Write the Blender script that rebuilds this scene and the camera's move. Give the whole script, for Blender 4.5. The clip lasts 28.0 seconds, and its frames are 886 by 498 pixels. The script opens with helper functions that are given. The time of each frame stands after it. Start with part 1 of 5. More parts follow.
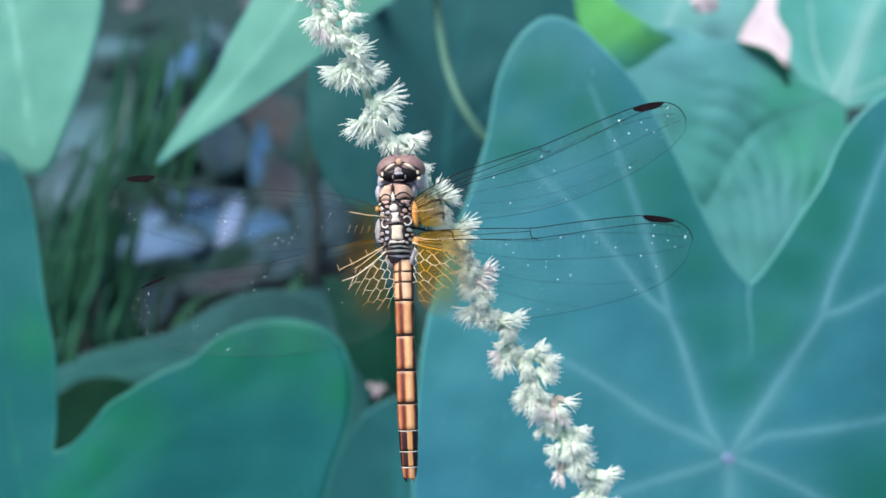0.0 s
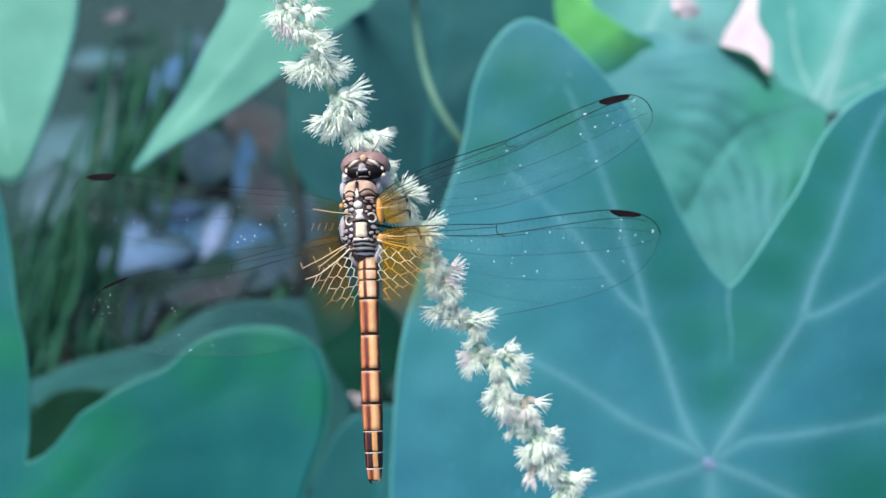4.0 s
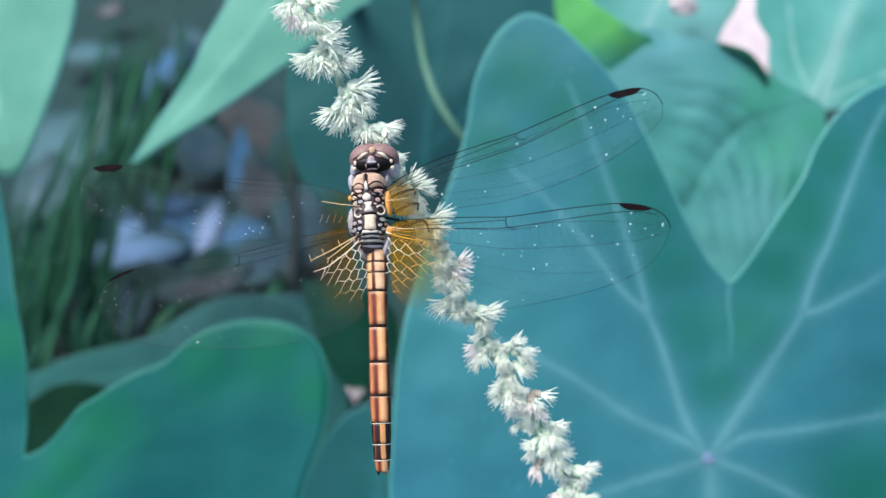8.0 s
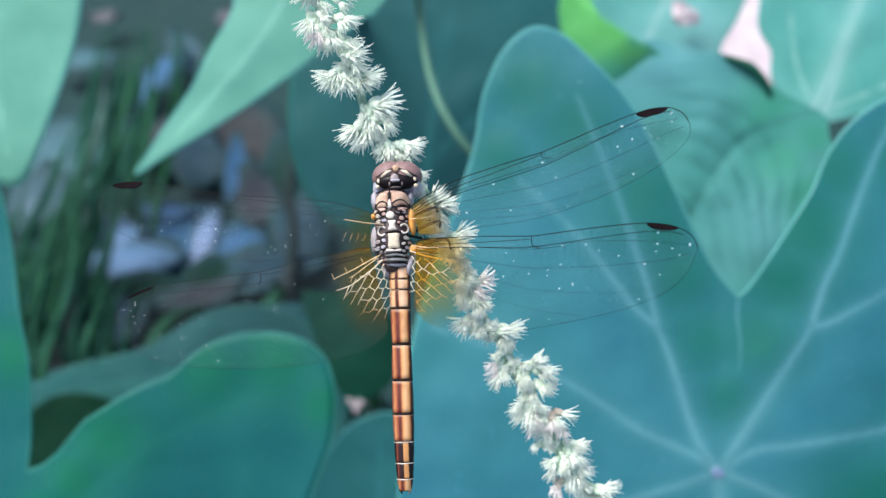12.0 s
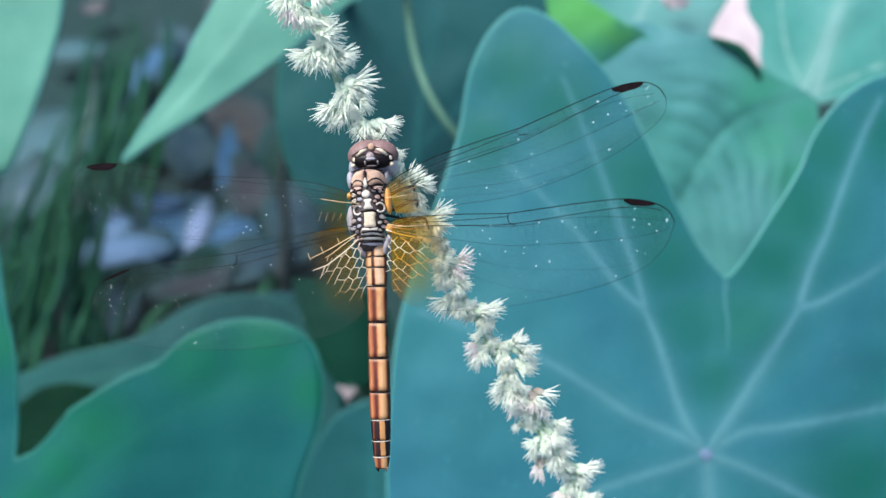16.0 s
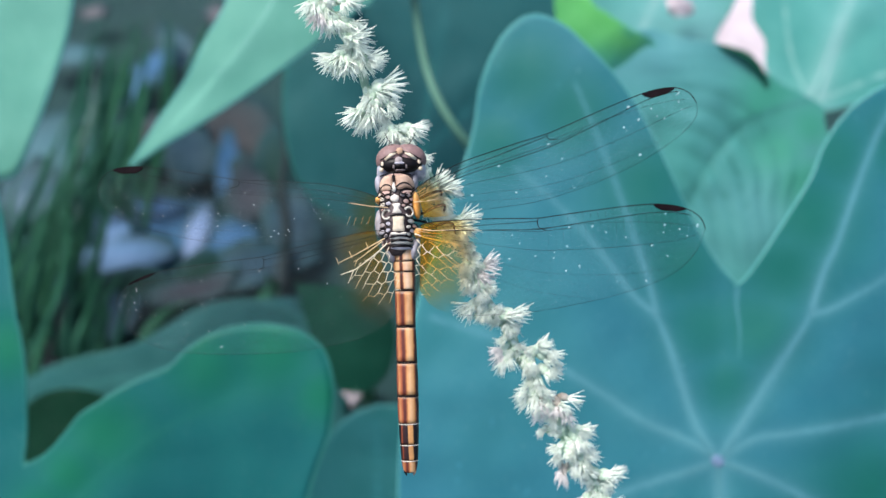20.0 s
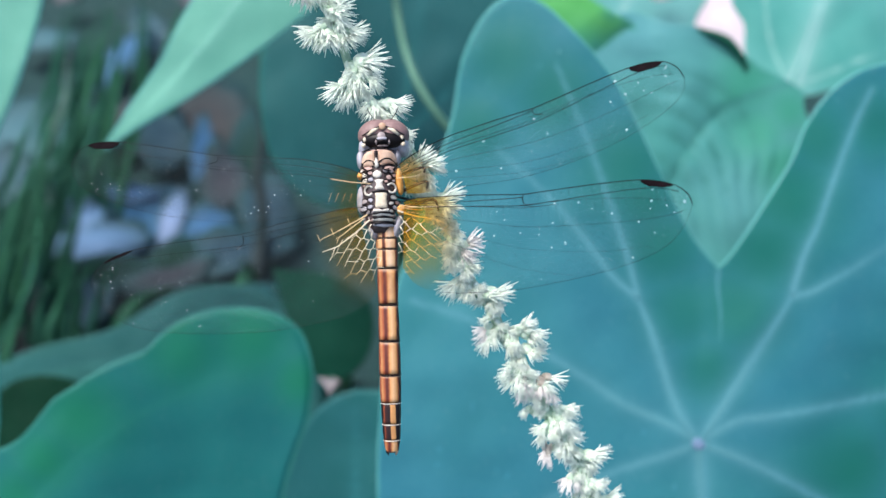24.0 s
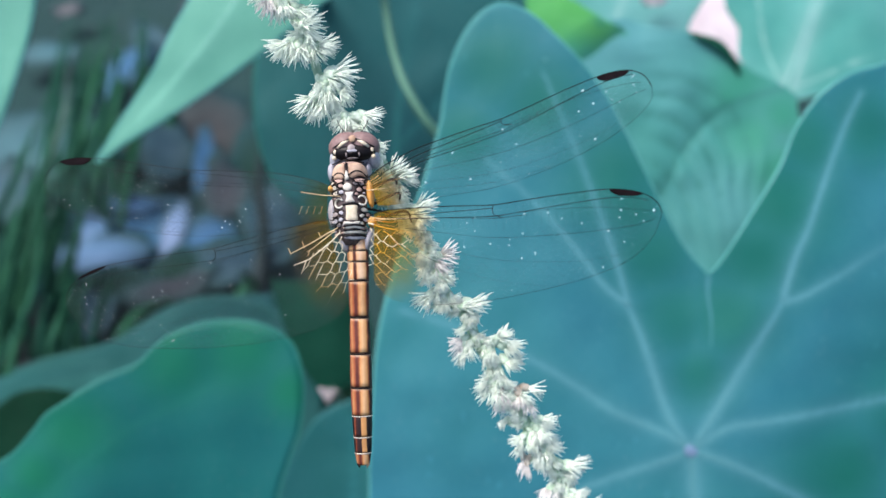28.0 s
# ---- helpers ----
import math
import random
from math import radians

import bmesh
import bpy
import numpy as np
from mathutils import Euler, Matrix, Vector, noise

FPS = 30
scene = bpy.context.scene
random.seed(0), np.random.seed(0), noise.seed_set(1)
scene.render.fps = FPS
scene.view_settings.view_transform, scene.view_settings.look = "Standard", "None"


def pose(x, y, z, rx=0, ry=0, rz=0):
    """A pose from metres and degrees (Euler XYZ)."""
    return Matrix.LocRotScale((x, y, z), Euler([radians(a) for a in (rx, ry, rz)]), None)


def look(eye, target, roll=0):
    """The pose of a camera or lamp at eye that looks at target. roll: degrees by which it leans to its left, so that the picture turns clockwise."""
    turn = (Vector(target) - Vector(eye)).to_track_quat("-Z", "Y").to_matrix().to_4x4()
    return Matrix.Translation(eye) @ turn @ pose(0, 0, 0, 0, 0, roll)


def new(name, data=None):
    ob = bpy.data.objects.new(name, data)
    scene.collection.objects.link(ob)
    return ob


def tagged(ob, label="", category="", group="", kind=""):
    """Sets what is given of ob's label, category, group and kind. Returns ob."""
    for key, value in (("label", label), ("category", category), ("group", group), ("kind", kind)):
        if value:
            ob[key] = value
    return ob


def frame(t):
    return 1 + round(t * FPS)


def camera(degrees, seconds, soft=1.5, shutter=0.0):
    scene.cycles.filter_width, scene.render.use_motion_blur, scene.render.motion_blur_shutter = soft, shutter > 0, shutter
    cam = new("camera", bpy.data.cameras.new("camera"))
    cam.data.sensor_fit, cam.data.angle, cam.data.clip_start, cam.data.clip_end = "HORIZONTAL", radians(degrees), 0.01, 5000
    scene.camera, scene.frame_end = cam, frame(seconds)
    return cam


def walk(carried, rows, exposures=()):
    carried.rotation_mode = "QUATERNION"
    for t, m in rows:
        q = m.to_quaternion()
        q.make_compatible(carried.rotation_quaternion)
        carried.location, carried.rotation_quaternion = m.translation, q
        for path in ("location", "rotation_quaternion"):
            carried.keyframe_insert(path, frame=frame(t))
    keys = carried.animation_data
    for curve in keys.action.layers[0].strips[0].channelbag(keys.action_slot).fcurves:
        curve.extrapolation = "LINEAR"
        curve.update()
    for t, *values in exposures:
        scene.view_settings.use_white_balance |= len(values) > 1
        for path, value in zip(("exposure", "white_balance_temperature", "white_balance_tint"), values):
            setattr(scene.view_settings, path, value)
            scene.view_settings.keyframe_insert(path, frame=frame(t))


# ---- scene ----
cam = camera(45, 28.0, soft=1.5)
cam.data.dof.use_dof = True
cam.data.dof.focus_distance = 0.124
cam.data.dof.aperture_fstop = 21.0

# ---- the hand-held camera's sway ----
PATH = [
    (0, pose(0.00124, 0.00004, 0.34374, 44.611, 1.417, 1.757)),
    (0.5, pose(0.00135, 0.00052, 0.34391, 44.462, 1.390, 1.734)),
    (1, pose(0.00250, -0.00004, 0.34383, 44.656, 1.609, 1.797)),
    (1.5, pose(0.00395, 0.00022, 0.34294, 44.466, 1.454, 1.482)),
    (2, pose(0.00770, -0.00036, 0.34312, 44.608, 1.639, 1.361)),
    (2.5, pose(0.00584, 0.00004, 0.34251, 44.149, 1.424, 1.461)),
    (3, pose(0.00540, 0.00005, 0.34050, 44.410, 1.124, 1.359)),
    (3.5, pose(0.00649, 0.00052, 0.33815, 44.081, 1.005, 0.950)),
    (4, pose(0.00434, 0.00025, 0.34065, 45.377, 1.355, 1.255)),
    (4.5, pose(0.00235, 0.00055, 0.34042, 45.386, 1.152, 1.404)),
    (6.5, pose(0.00298, 0.00028, 0.34080, 45.185, 1.291, 1.211)),
    (7, pose(0.00233, 0.00061, 0.34105, 45.137, 0.925, 1.150)),
    (7.5, pose(0.00195, -0.00016, 0.34103, 45.269, 0.930, 1.051)),
    (8, pose(0.00213, -0.00009, 0.34028, 45.217, 0.790, 1.045)),
    (8.5, pose(0.00160, 0.00015, 0.34049, 45.392, 0.892, 1.011)),
    (9, pose(0.00004, 0.00079, 0.34041, 45.182, 0.553, 0.890)),
    (9.5, pose(-0.00022, 0.00036, 0.34096, 45.230, 0.719, 1.064)),
    (10, pose(-0.00086, 0.00028, 0.34135, 45.337, 0.692, 1.061)),
    (10.5, pose(-0.00183, 0.00019, 0.34071, 45.400, 0.860, 0.993)),
    (11, pose(-0.00016, -0.00001, 0.34116, 45.539, 0.540, 0.677)),
    (11.5, pose(-0.00212, 0.00078, 0.34114, 45.468, 0.283, 0.760)),
    (13.5, pose(-0.00111, 0.00211, 0.33983, 45.695, 0.418, 0.049)),
    (14, pose(0.00154, 0.00114, 0.34078, 45.995, 0.831, 0.264)),
    (14.5, pose(0.00492, 0.00091, 0.33998, 45.534, 0.708, 0.063)),
    (15, pose(0.00422, 0.00088, 0.33935, 45.287, 0.882, 0.010)),
    (15.5, pose(0.00122, 0.00066, 0.33945, 45.120, 0.607, 0.261)),
    (16, pose(0.00045, 0.00117, 0.33922, 45.004, 0.595, 0.223)),
    (16.5, pose(0.00016, 0.00050, 0.33980, 45.037, 0.443, 0.408)),
    (17, pose(0.00000, 0.00000, 0.34000, 45.000, -0.000, 0.000)),
    (17.5, pose(-0.00382, 0.00050, 0.34002, 45.106, 0.286, 0.338)),
    (18, pose(-0.00332, 0.00125, 0.33965, 45.324, 0.218, 0.100)),
    (18.5, pose(-0.00405, 0.00099, 0.33942, 45.035, 0.524, 0.429)),
    (19, pose(-0.00189, 0.00060, 0.33960, 44.972, 0.337, 0.246)),
    (19.5, pose(-0.00386, 0.00067, 0.33886, 45.114, -0.033, 0.052)),
    (20, pose(-0.00394, 0.00104, 0.33898, 45.373, 0.086, -0.008)),
    (20.5, pose(-0.00623, 0.00130, 0.33839, 44.961, -0.073, -0.197)),
    (21, pose(-0.00494, 0.00065, 0.33847, 44.919, -0.207, -0.190)),
    (21.5, pose(-0.00395, 0.00040, 0.33789, 44.926, -0.444, -0.522)),
    (23.5, pose(-0.00550, 0.00086, 0.33703, 44.907, -0.914, -0.946)),
    (24, pose(-0.00485, 0.00146, 0.33651, 44.842, -0.851, -0.938)),
    (24.5, pose(-0.00490, 0.00143, 0.33631, 44.828, -1.100, -1.129)),
    (25, pose(-0.00356, 0.00152, 0.33665, 45.001, -1.051, -1.114)),
    (25.5, pose(-0.00353, 0.00125, 0.33704, 44.946, -0.780, -1.026)),
    (26, pose(-0.00155, 0.00113, 0.33664, 45.084, -0.909, -1.327)),
    (26.5, pose(-0.00305, 0.00236, 0.33599, 45.055, -0.655, -1.215)),
    (27, pose(-0.00381, 0.00218, 0.33678, 45.392, -0.321, -1.189)),
    (27.5, pose(-0.00217, 0.00265, 0.33642, 45.086, -0.125, -1.090)),
    (28, pose(-0.00026, 0.00198, 0.33678, 45.179, 0.123, -1.002)),
]
walk(cam, PATH, [(0, 0.03), (3, 0.03), (4, 0.10), (5, 0.06), (6.5, 0.02), (11, 0.04), (14, 0.10), (15.5, 0.02), (20, 0.02), (21, 0.10), (24, 0.13), (26, 0.06), (27, 0.0), (28, 0.03)])

# ---- light: open shade under a pale sky ----
SUN_UP, SUN_TURN = radians(66), radians(285)
world = bpy.data.worlds.new("sky")
scene.world = world
world.use_nodes = True
wn = world.node_tree.nodes
sky = wn.new("ShaderNodeTexSky")
sky.sky_type, sky.sun_disc = "NISHITA", False
sky.sun_elevation, sky.sun_rotation = SUN_UP, SUN_TURN
sky.air_density, sky.dust_density = 1.0, 3.0
wn["Background"].inputs["Strength"].default_value = 0.2
world.node_tree.links.new(sky.outputs["Color"], wn["Background"].inputs["Color"])

sun_data = bpy.data.lights.new("sun", "SUN")
sun_data.energy, sun_data.angle, sun_data.color = 4.5, radians(30), (1.0, 0.97, 0.94)
sun = new("sun", sun_data)
sun_way = Vector((math.cos(SUN_UP) * math.sin(SUN_TURN), math.cos(SUN_UP) * math.cos(SUN_TURN), math.sin(SUN_UP)))
sun.matrix_world = look(sun_way * 3, (0, 0, 0))

# ---- the slanted space in which the plants are laid out: x right, y up the slope, z towards the viewer ----
EYE = 0.34
SLOPE = pose(0, 0, EYE, 45, 0, 0)
F = 1893.0


def spot(x, y, d):
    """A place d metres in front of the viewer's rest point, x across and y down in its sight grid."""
    return Vector(((x - 784) / F * d, (441 - y) / F * d, -d))


def ground_under(p, up=0.0):
    """The place on the ground below p, both in the slanted space."""
    w = SLOPE @ p
    return SLOPE.inverted() @ Vector((w.x, w.y, up))


# ---- materials ----
class Mat:
    """A node material with short ways to add nodes."""

    def __init__(self, name, rough=0.5):
        self.m = bpy.data.materials.new(name)
        self.m.use_nodes = True
        self.t = self.m.node_tree
        self.b = self.t.nodes["Principled BSDF"]
        self.b.inputs["Roughness"].default_value = rough
        self.co = self.t.nodes.new("ShaderNodeTexCoord")

    def node(self, kind, **sets):
        n = self.t.nodes.new(kind)
        for k, v in sets.items():
            n.inputs[k].default_value = v
        return n

    def link(self, a, b):
        self.t.links.new(a, b)

    def noise(self, scale, detail=4.0, rough=0.55, space="Object", stretch=None):
        n = self.node("ShaderNodeTexNoise", Scale=scale, Detail=detail, Roughness=rough)
        src = self.co.outputs[space]
        if stretch:
            mp = self.t.nodes.new("ShaderNodeMapping")
            mp.inputs["Scale"].default_value = stretch
            self.link(src, mp.inputs["Vector"])
            src = mp.outputs["Vector"]
        self.link(src, n.inputs["Vector"])
        return n.outputs["Fac"]

    def ramp(self, fac, stops):
        r = self.t.nodes.new("ShaderNodeValToRGB")
        e = r.color_ramp.elements
        while len(e) < len(stops):
            e.new(0.5)
        for s, (p, c) in zip(e, stops):
            s.position, s.color = p, c if len(c) == 4 else (*c, 1)
        self.link(fac, r.inputs["Fac"])
        return r.outputs["Color"]

    def mix(self, fac, a, b, blend="MIX"):
        n = self.t.nodes.new("ShaderNodeMix")
        n.data_type, n.blend_type = "RGBA", blend
        for sock, v in ((n.inputs["Factor"], fac), (n.inputs[6], a), (n.inputs[7], b)):
            if isinstance(v, (int, float, tuple)):
                sock.default_value = v
            else:
                self.link(v, sock)
        return n.outputs[2]

    def math(self, op, a, b=0.0):
        n = self.t.nodes.new("ShaderNodeMath")
        n.operation = op
        for sock, v in zip(n.inputs, (a, b)):
            if isinstance(v, (int, float)):
                sock.default_value = v
            else:
                self.link(v, sock)
        return n.outputs[0]

    def axes(self, space="Generated"):
        s = self.t.nodes.new("ShaderNodeSeparateXYZ")
        self.link(self.co.outputs[space], s.inputs[0])
        return s.outputs

    def colour(self, out):
        if isinstance(out, tuple):
            self.b.inputs["Base Color"].default_value = out
        else:
            self.link(out, self.b.inputs["Base Color"])
        return self

    def bump(self, fac, strength=0.2, distance=0.0002):
        n = self.node("ShaderNodeBump", Strength=strength, Distance=distance)
        self.link(fac, n.inputs["Height"])
        self.link(n.outputs["Normal"], self.b.inputs["Normal"])
        return self

    def set(self, **sets):
        for k, v in sets.items():
            self.b.inputs[k.replace("_", " ")].default_value = v
        return self


def leaf_matter(name, low, high, patch, rough=0.5, scale=30.0, spec=0.22, patchy=0.6, rib=None, green=None):
    """Waxy leaf: broad cloudy patches, fine mottling and dust, slightly uneven relief and gloss."""
    m = Mat(name, rough)
    broad = m.noise(scale, 3.0)
    fine = m.noise(scale * 14, 6.0, 0.65)
    c = m.ramp(broad, [(0.3, low), (0.72, high)])
    c = m.mix(m.math("MULTIPLY", m.ramp(m.noise(scale * 0.6, 2.0), [(0.42, (0, 0, 0)), (0.66, (1, 1, 1))]), patchy), c, patch)
    c = m.mix(m.math("MULTIPLY", fine, 0.22), c, high)
    dust = m.ramp(m.noise(scale * 60, 2.0), [(0.64, (0, 0, 0)), (0.74, (1, 1, 1))])
    streak = m.noise(scale * 5, 5.0, 0.7, stretch=(1.0, 0.35, 1.0))
    c = m.mix(m.math("MULTIPLY", m.ramp(streak, [(0.5, (0, 0, 0)), (0.8, (1, 1, 1))]), 0.30), c, high)
    c = m.mix(m.math("MULTIPLY", dust, 0.10), c, (0.5, 0.6, 0.58, 1))
    grain = m.noise(scale * 34, 5.0, 0.75)
    c = m.mix(m.math("MULTIPLY", m.ramp(grain, [(0.36, (1, 1, 1)), (0.52, (0, 0, 0))]), 0.30), c, low)
    fleck = m.ramp(m.noise(scale * 26, 2.0, 0.5, stretch=(1.0, 0.5, 1.0)), [(0.70, (0, 0, 0)), (0.76, (1, 1, 1))])
    c = m.mix(m.math("MULTIPLY", fleck, 0.45), c, tuple(min(1.0, q * 1.5 + 0.02) for q in high[:3]) + (1,))
    if green:
        at = m.t.nodes.new("ShaderNodeAttribute")
        at.attribute_name = "tint"
        c = m.mix(m.math("MULTIPLY", at.outputs["Fac"], m.math("ADD", m.math("MULTIPLY", broad, 0.9), 0.45)), c, green)
    at = m.t.nodes.new("ShaderNodeAttribute")
    at.attribute_name = "vein"
    feather = m.math("ADD", m.math("MULTIPLY", m.noise(scale * 48, 4.0, 0.8), 2.0), 0.0)
    c = m.mix(m.math("MINIMUM", m.math("MULTIPLY", at.outputs["Fac"], feather), 1.0), c, rib or tuple(v * 1.35 for v in high[:3]) + (1,))
    m.colour(c).set(Specular_IOR_Level=spec)
    rr = m.math("ADD", m.math("MULTIPLY", fine, 0.25), rough - 0.12)
    m.link(rr, m.b.inputs["Roughness"])
    m.bump(m.math("ADD", fine, m.math("MULTIPLY", broad, 2.0)), 0.25, 0.0006)
    return m.m


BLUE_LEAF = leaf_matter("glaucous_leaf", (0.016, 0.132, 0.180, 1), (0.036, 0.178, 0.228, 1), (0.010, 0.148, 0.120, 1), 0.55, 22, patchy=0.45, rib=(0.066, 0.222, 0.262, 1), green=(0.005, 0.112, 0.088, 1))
DEEP_LEAF = leaf_matter("deep_green_leaf", (0.003, 0.092, 0.098, 1), (0.007, 0.122, 0.118, 1), (0.003, 0.088, 0.100, 1), 0.55, 26, rib=(0.010, 0.140, 0.105, 1), green=(0.004, 0.135, 0.072, 1))
PALE_LEAF = leaf_matter("pale_green_leaf", (0.085, 0.29, 0.22, 1), (0.145, 0.375, 0.30, 1), (0.075, 0.28, 0.205, 1), 0.55, 24, rib=(0.20, 0.48, 0.38, 1))
# Darker copy of the taro leaf, with its shade in the base colour.
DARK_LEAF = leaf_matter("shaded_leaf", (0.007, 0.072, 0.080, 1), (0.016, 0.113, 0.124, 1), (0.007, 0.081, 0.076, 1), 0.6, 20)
MID_LEAF = leaf_matter("mid_green_leaf", (0.050, 0.265, 0.235, 1), (0.120, 0.395, 0.350, 1), (0.170, 0.405, 0.425, 1), 0.55, 28, patchy=0.8, rib=(0.30, 0.52, 0.50, 1))
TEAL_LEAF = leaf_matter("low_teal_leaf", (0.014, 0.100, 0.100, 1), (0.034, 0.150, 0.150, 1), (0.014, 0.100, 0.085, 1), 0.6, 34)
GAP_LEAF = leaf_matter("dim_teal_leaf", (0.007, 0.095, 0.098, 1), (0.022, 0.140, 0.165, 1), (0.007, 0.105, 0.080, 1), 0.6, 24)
# The dark rib colour paints the shadows along the pleats.
MOTTLED_LEAF = leaf_matter("mottled_green_leaf", (0.036, 0.205, 0.188, 1), (0.070, 0.280, 0.268, 1), (0.095, 0.290, 0.318, 1), 0.55, 34, patchy=0.9, rib=(0.030, 0.170, 0.150, 1), green=(0.036, 0.240, 0.170, 1))
LIME_LEAF = leaf_matter("lime_leaf", (0.055, 0.31, 0.075, 1), (0.120, 0.43, 0.125, 1), (0.032, 0.25, 0.09, 1), 0.6, 60, green=(0.042, 0.255, 0.200, 1))
GRASS = leaf_matter("grass_blade", (0.018, 0.090, 0.050, 1), (0.034, 0.135, 0.078, 1), (0.034, 0.115, 0.085, 1), 0.6, 40, 0.1)
GRASS_DIM = leaf_matter("dim_grass_blade", (0.012, 0.066, 0.046, 1), (0.022, 0.098, 0.066, 1), (0.024, 0.084, 0.07, 1), 0.6, 40, 0.1)
VEIN = leaf_matter("leaf_vein", (0.056, 0.205, 0.245, 1), (0.100, 0.270, 0.310, 1), (0.050, 0.20, 0.225, 1), 0.55, 90)
PALE_VEIN = leaf_matter("bright_leaf_vein", (0.22, 0.46, 0.44, 1), (0.36, 0.58, 0.56, 1), (0.20, 0.44, 0.42, 1), 0.55, 60)
VEIN_DEEP = leaf_matter("leaf_vein_deep", (0.010, 0.140, 0.115, 1), (0.022, 0.180, 0.140, 1), (0.010, 0.13, 0.11, 1), 0.55, 60)
RIM = leaf_matter("leaf_rim", (0.05, 0.25, 0.24, 1), (0.12, 0.34, 0.33, 1), (0.05, 0.24, 0.22, 1), 0.55, 60)
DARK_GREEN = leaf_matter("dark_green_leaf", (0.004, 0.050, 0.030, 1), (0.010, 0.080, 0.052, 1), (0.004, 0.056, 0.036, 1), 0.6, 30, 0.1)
RIM_DEEP = leaf_matter("deep_leaf_rim", (0.018, 0.165, 0.140, 1), (0.045, 0.22, 0.19, 1), (0.018, 0.16, 0.13, 1), 0.55, 60)
# Near-black green carries the deep shade of the gap behind the notch.
BLACK_LEAF = leaf_matter("shade_black_leaf", (0.002, 0.022, 0.012, 1), (0.005, 0.042, 0.022, 1), (0.002, 0.026, 0.016, 1), 0.6, 30, 0.08)
VINE = leaf_matter("vine_stem", (0.075, 0.19, 0.135, 1), (0.12, 0.26, 0.19, 1), (0.07, 0.18, 0.13, 1), 0.55, 60)
PETIOLE = leaf_matter("petiole", (0.05, 0.16, 0.07, 1), (0.09, 0.22, 0.12, 1), (0.05, 0.12, 0.09, 1), 0.5, 60)


def plain(name, a, b, rough=0.6, scale=900.0, spec=0.4, bump=0.15):
    m = Mat(name, rough)
    f = m.noise(scale, 4.0)
    m.colour(m.ramp(f, [(0.3, a), (0.7, b)])).set(Specular_IOR_Level=spec)
    m.bump(f, bump, 0.00008)
    return m.m


MUD = Mat("wet_mud", 0.55).set(Specular_IOR_Level=0.15)
_n1, _n2 = MUD.noise(9, 6.0), MUD.noise(55, 8.0, 0.65)
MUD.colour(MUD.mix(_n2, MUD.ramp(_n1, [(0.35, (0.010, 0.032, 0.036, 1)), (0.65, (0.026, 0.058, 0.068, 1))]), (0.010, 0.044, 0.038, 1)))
MUD.bump(_n2, 0.8, 0.006)
MUD.link(MUD.ramp(_n1, [(0.4, (0.5, 0.5, 0.5)), (0.6, (0.85, 0.85, 0.85))]), MUD.b.inputs["Roughness"])
MUD = MUD.m
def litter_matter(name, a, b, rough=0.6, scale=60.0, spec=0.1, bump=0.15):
    """Dead leaf: blotchy, its colour fading into mud tone outwards for a soft, blurred look."""
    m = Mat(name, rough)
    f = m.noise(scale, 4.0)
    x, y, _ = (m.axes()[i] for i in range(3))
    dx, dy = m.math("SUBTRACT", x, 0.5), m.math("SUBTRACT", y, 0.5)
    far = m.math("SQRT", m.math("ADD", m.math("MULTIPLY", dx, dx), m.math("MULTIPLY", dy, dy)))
    margin_fade = m.ramp(m.math("ADD", far, m.math("MULTIPLY", m.math("SUBTRACT", m.noise(scale * 1.5, 2.0), 0.5), 0.16)), [(0.10, (0, 0, 0)), (0.30, (0.35, 0.35, 0.35)), (0.48, (1, 1, 1))])
    m.colour(m.mix(m.math("MULTIPLY", margin_fade, 0.96), m.ramp(f, [(0.3, a), (0.7, b)]), (0.017, 0.048, 0.054, 1))).set(Specular_IOR_Level=spec)
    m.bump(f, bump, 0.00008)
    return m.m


# The blue and lilac tones paint sky reflected off wet ground.
LITTER_BLUE = litter_matter("sky_reflection_litter", (0.035, 0.105, 0.21, 1), (0.08, 0.18, 0.35, 1), 0.5, 40, 0.1)
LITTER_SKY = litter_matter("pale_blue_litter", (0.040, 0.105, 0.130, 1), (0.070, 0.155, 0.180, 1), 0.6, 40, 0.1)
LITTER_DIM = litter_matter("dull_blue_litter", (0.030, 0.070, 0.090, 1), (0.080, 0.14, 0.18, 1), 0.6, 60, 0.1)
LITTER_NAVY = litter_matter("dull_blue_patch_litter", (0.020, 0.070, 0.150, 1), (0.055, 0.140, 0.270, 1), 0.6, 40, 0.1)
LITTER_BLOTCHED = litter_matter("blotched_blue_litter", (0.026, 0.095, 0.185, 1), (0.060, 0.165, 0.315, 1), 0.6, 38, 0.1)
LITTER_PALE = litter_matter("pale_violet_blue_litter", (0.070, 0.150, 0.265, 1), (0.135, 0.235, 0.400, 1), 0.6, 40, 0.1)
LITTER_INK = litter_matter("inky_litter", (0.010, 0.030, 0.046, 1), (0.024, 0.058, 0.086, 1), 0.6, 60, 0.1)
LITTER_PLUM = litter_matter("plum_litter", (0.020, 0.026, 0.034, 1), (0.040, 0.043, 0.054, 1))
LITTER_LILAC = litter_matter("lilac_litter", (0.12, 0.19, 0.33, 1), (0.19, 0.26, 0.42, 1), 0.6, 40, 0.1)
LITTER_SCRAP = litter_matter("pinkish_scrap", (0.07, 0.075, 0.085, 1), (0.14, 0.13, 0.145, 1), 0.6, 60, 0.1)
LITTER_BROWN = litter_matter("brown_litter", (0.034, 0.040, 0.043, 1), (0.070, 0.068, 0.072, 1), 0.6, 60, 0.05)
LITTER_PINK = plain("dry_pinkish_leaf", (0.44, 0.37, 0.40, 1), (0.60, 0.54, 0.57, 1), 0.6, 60)
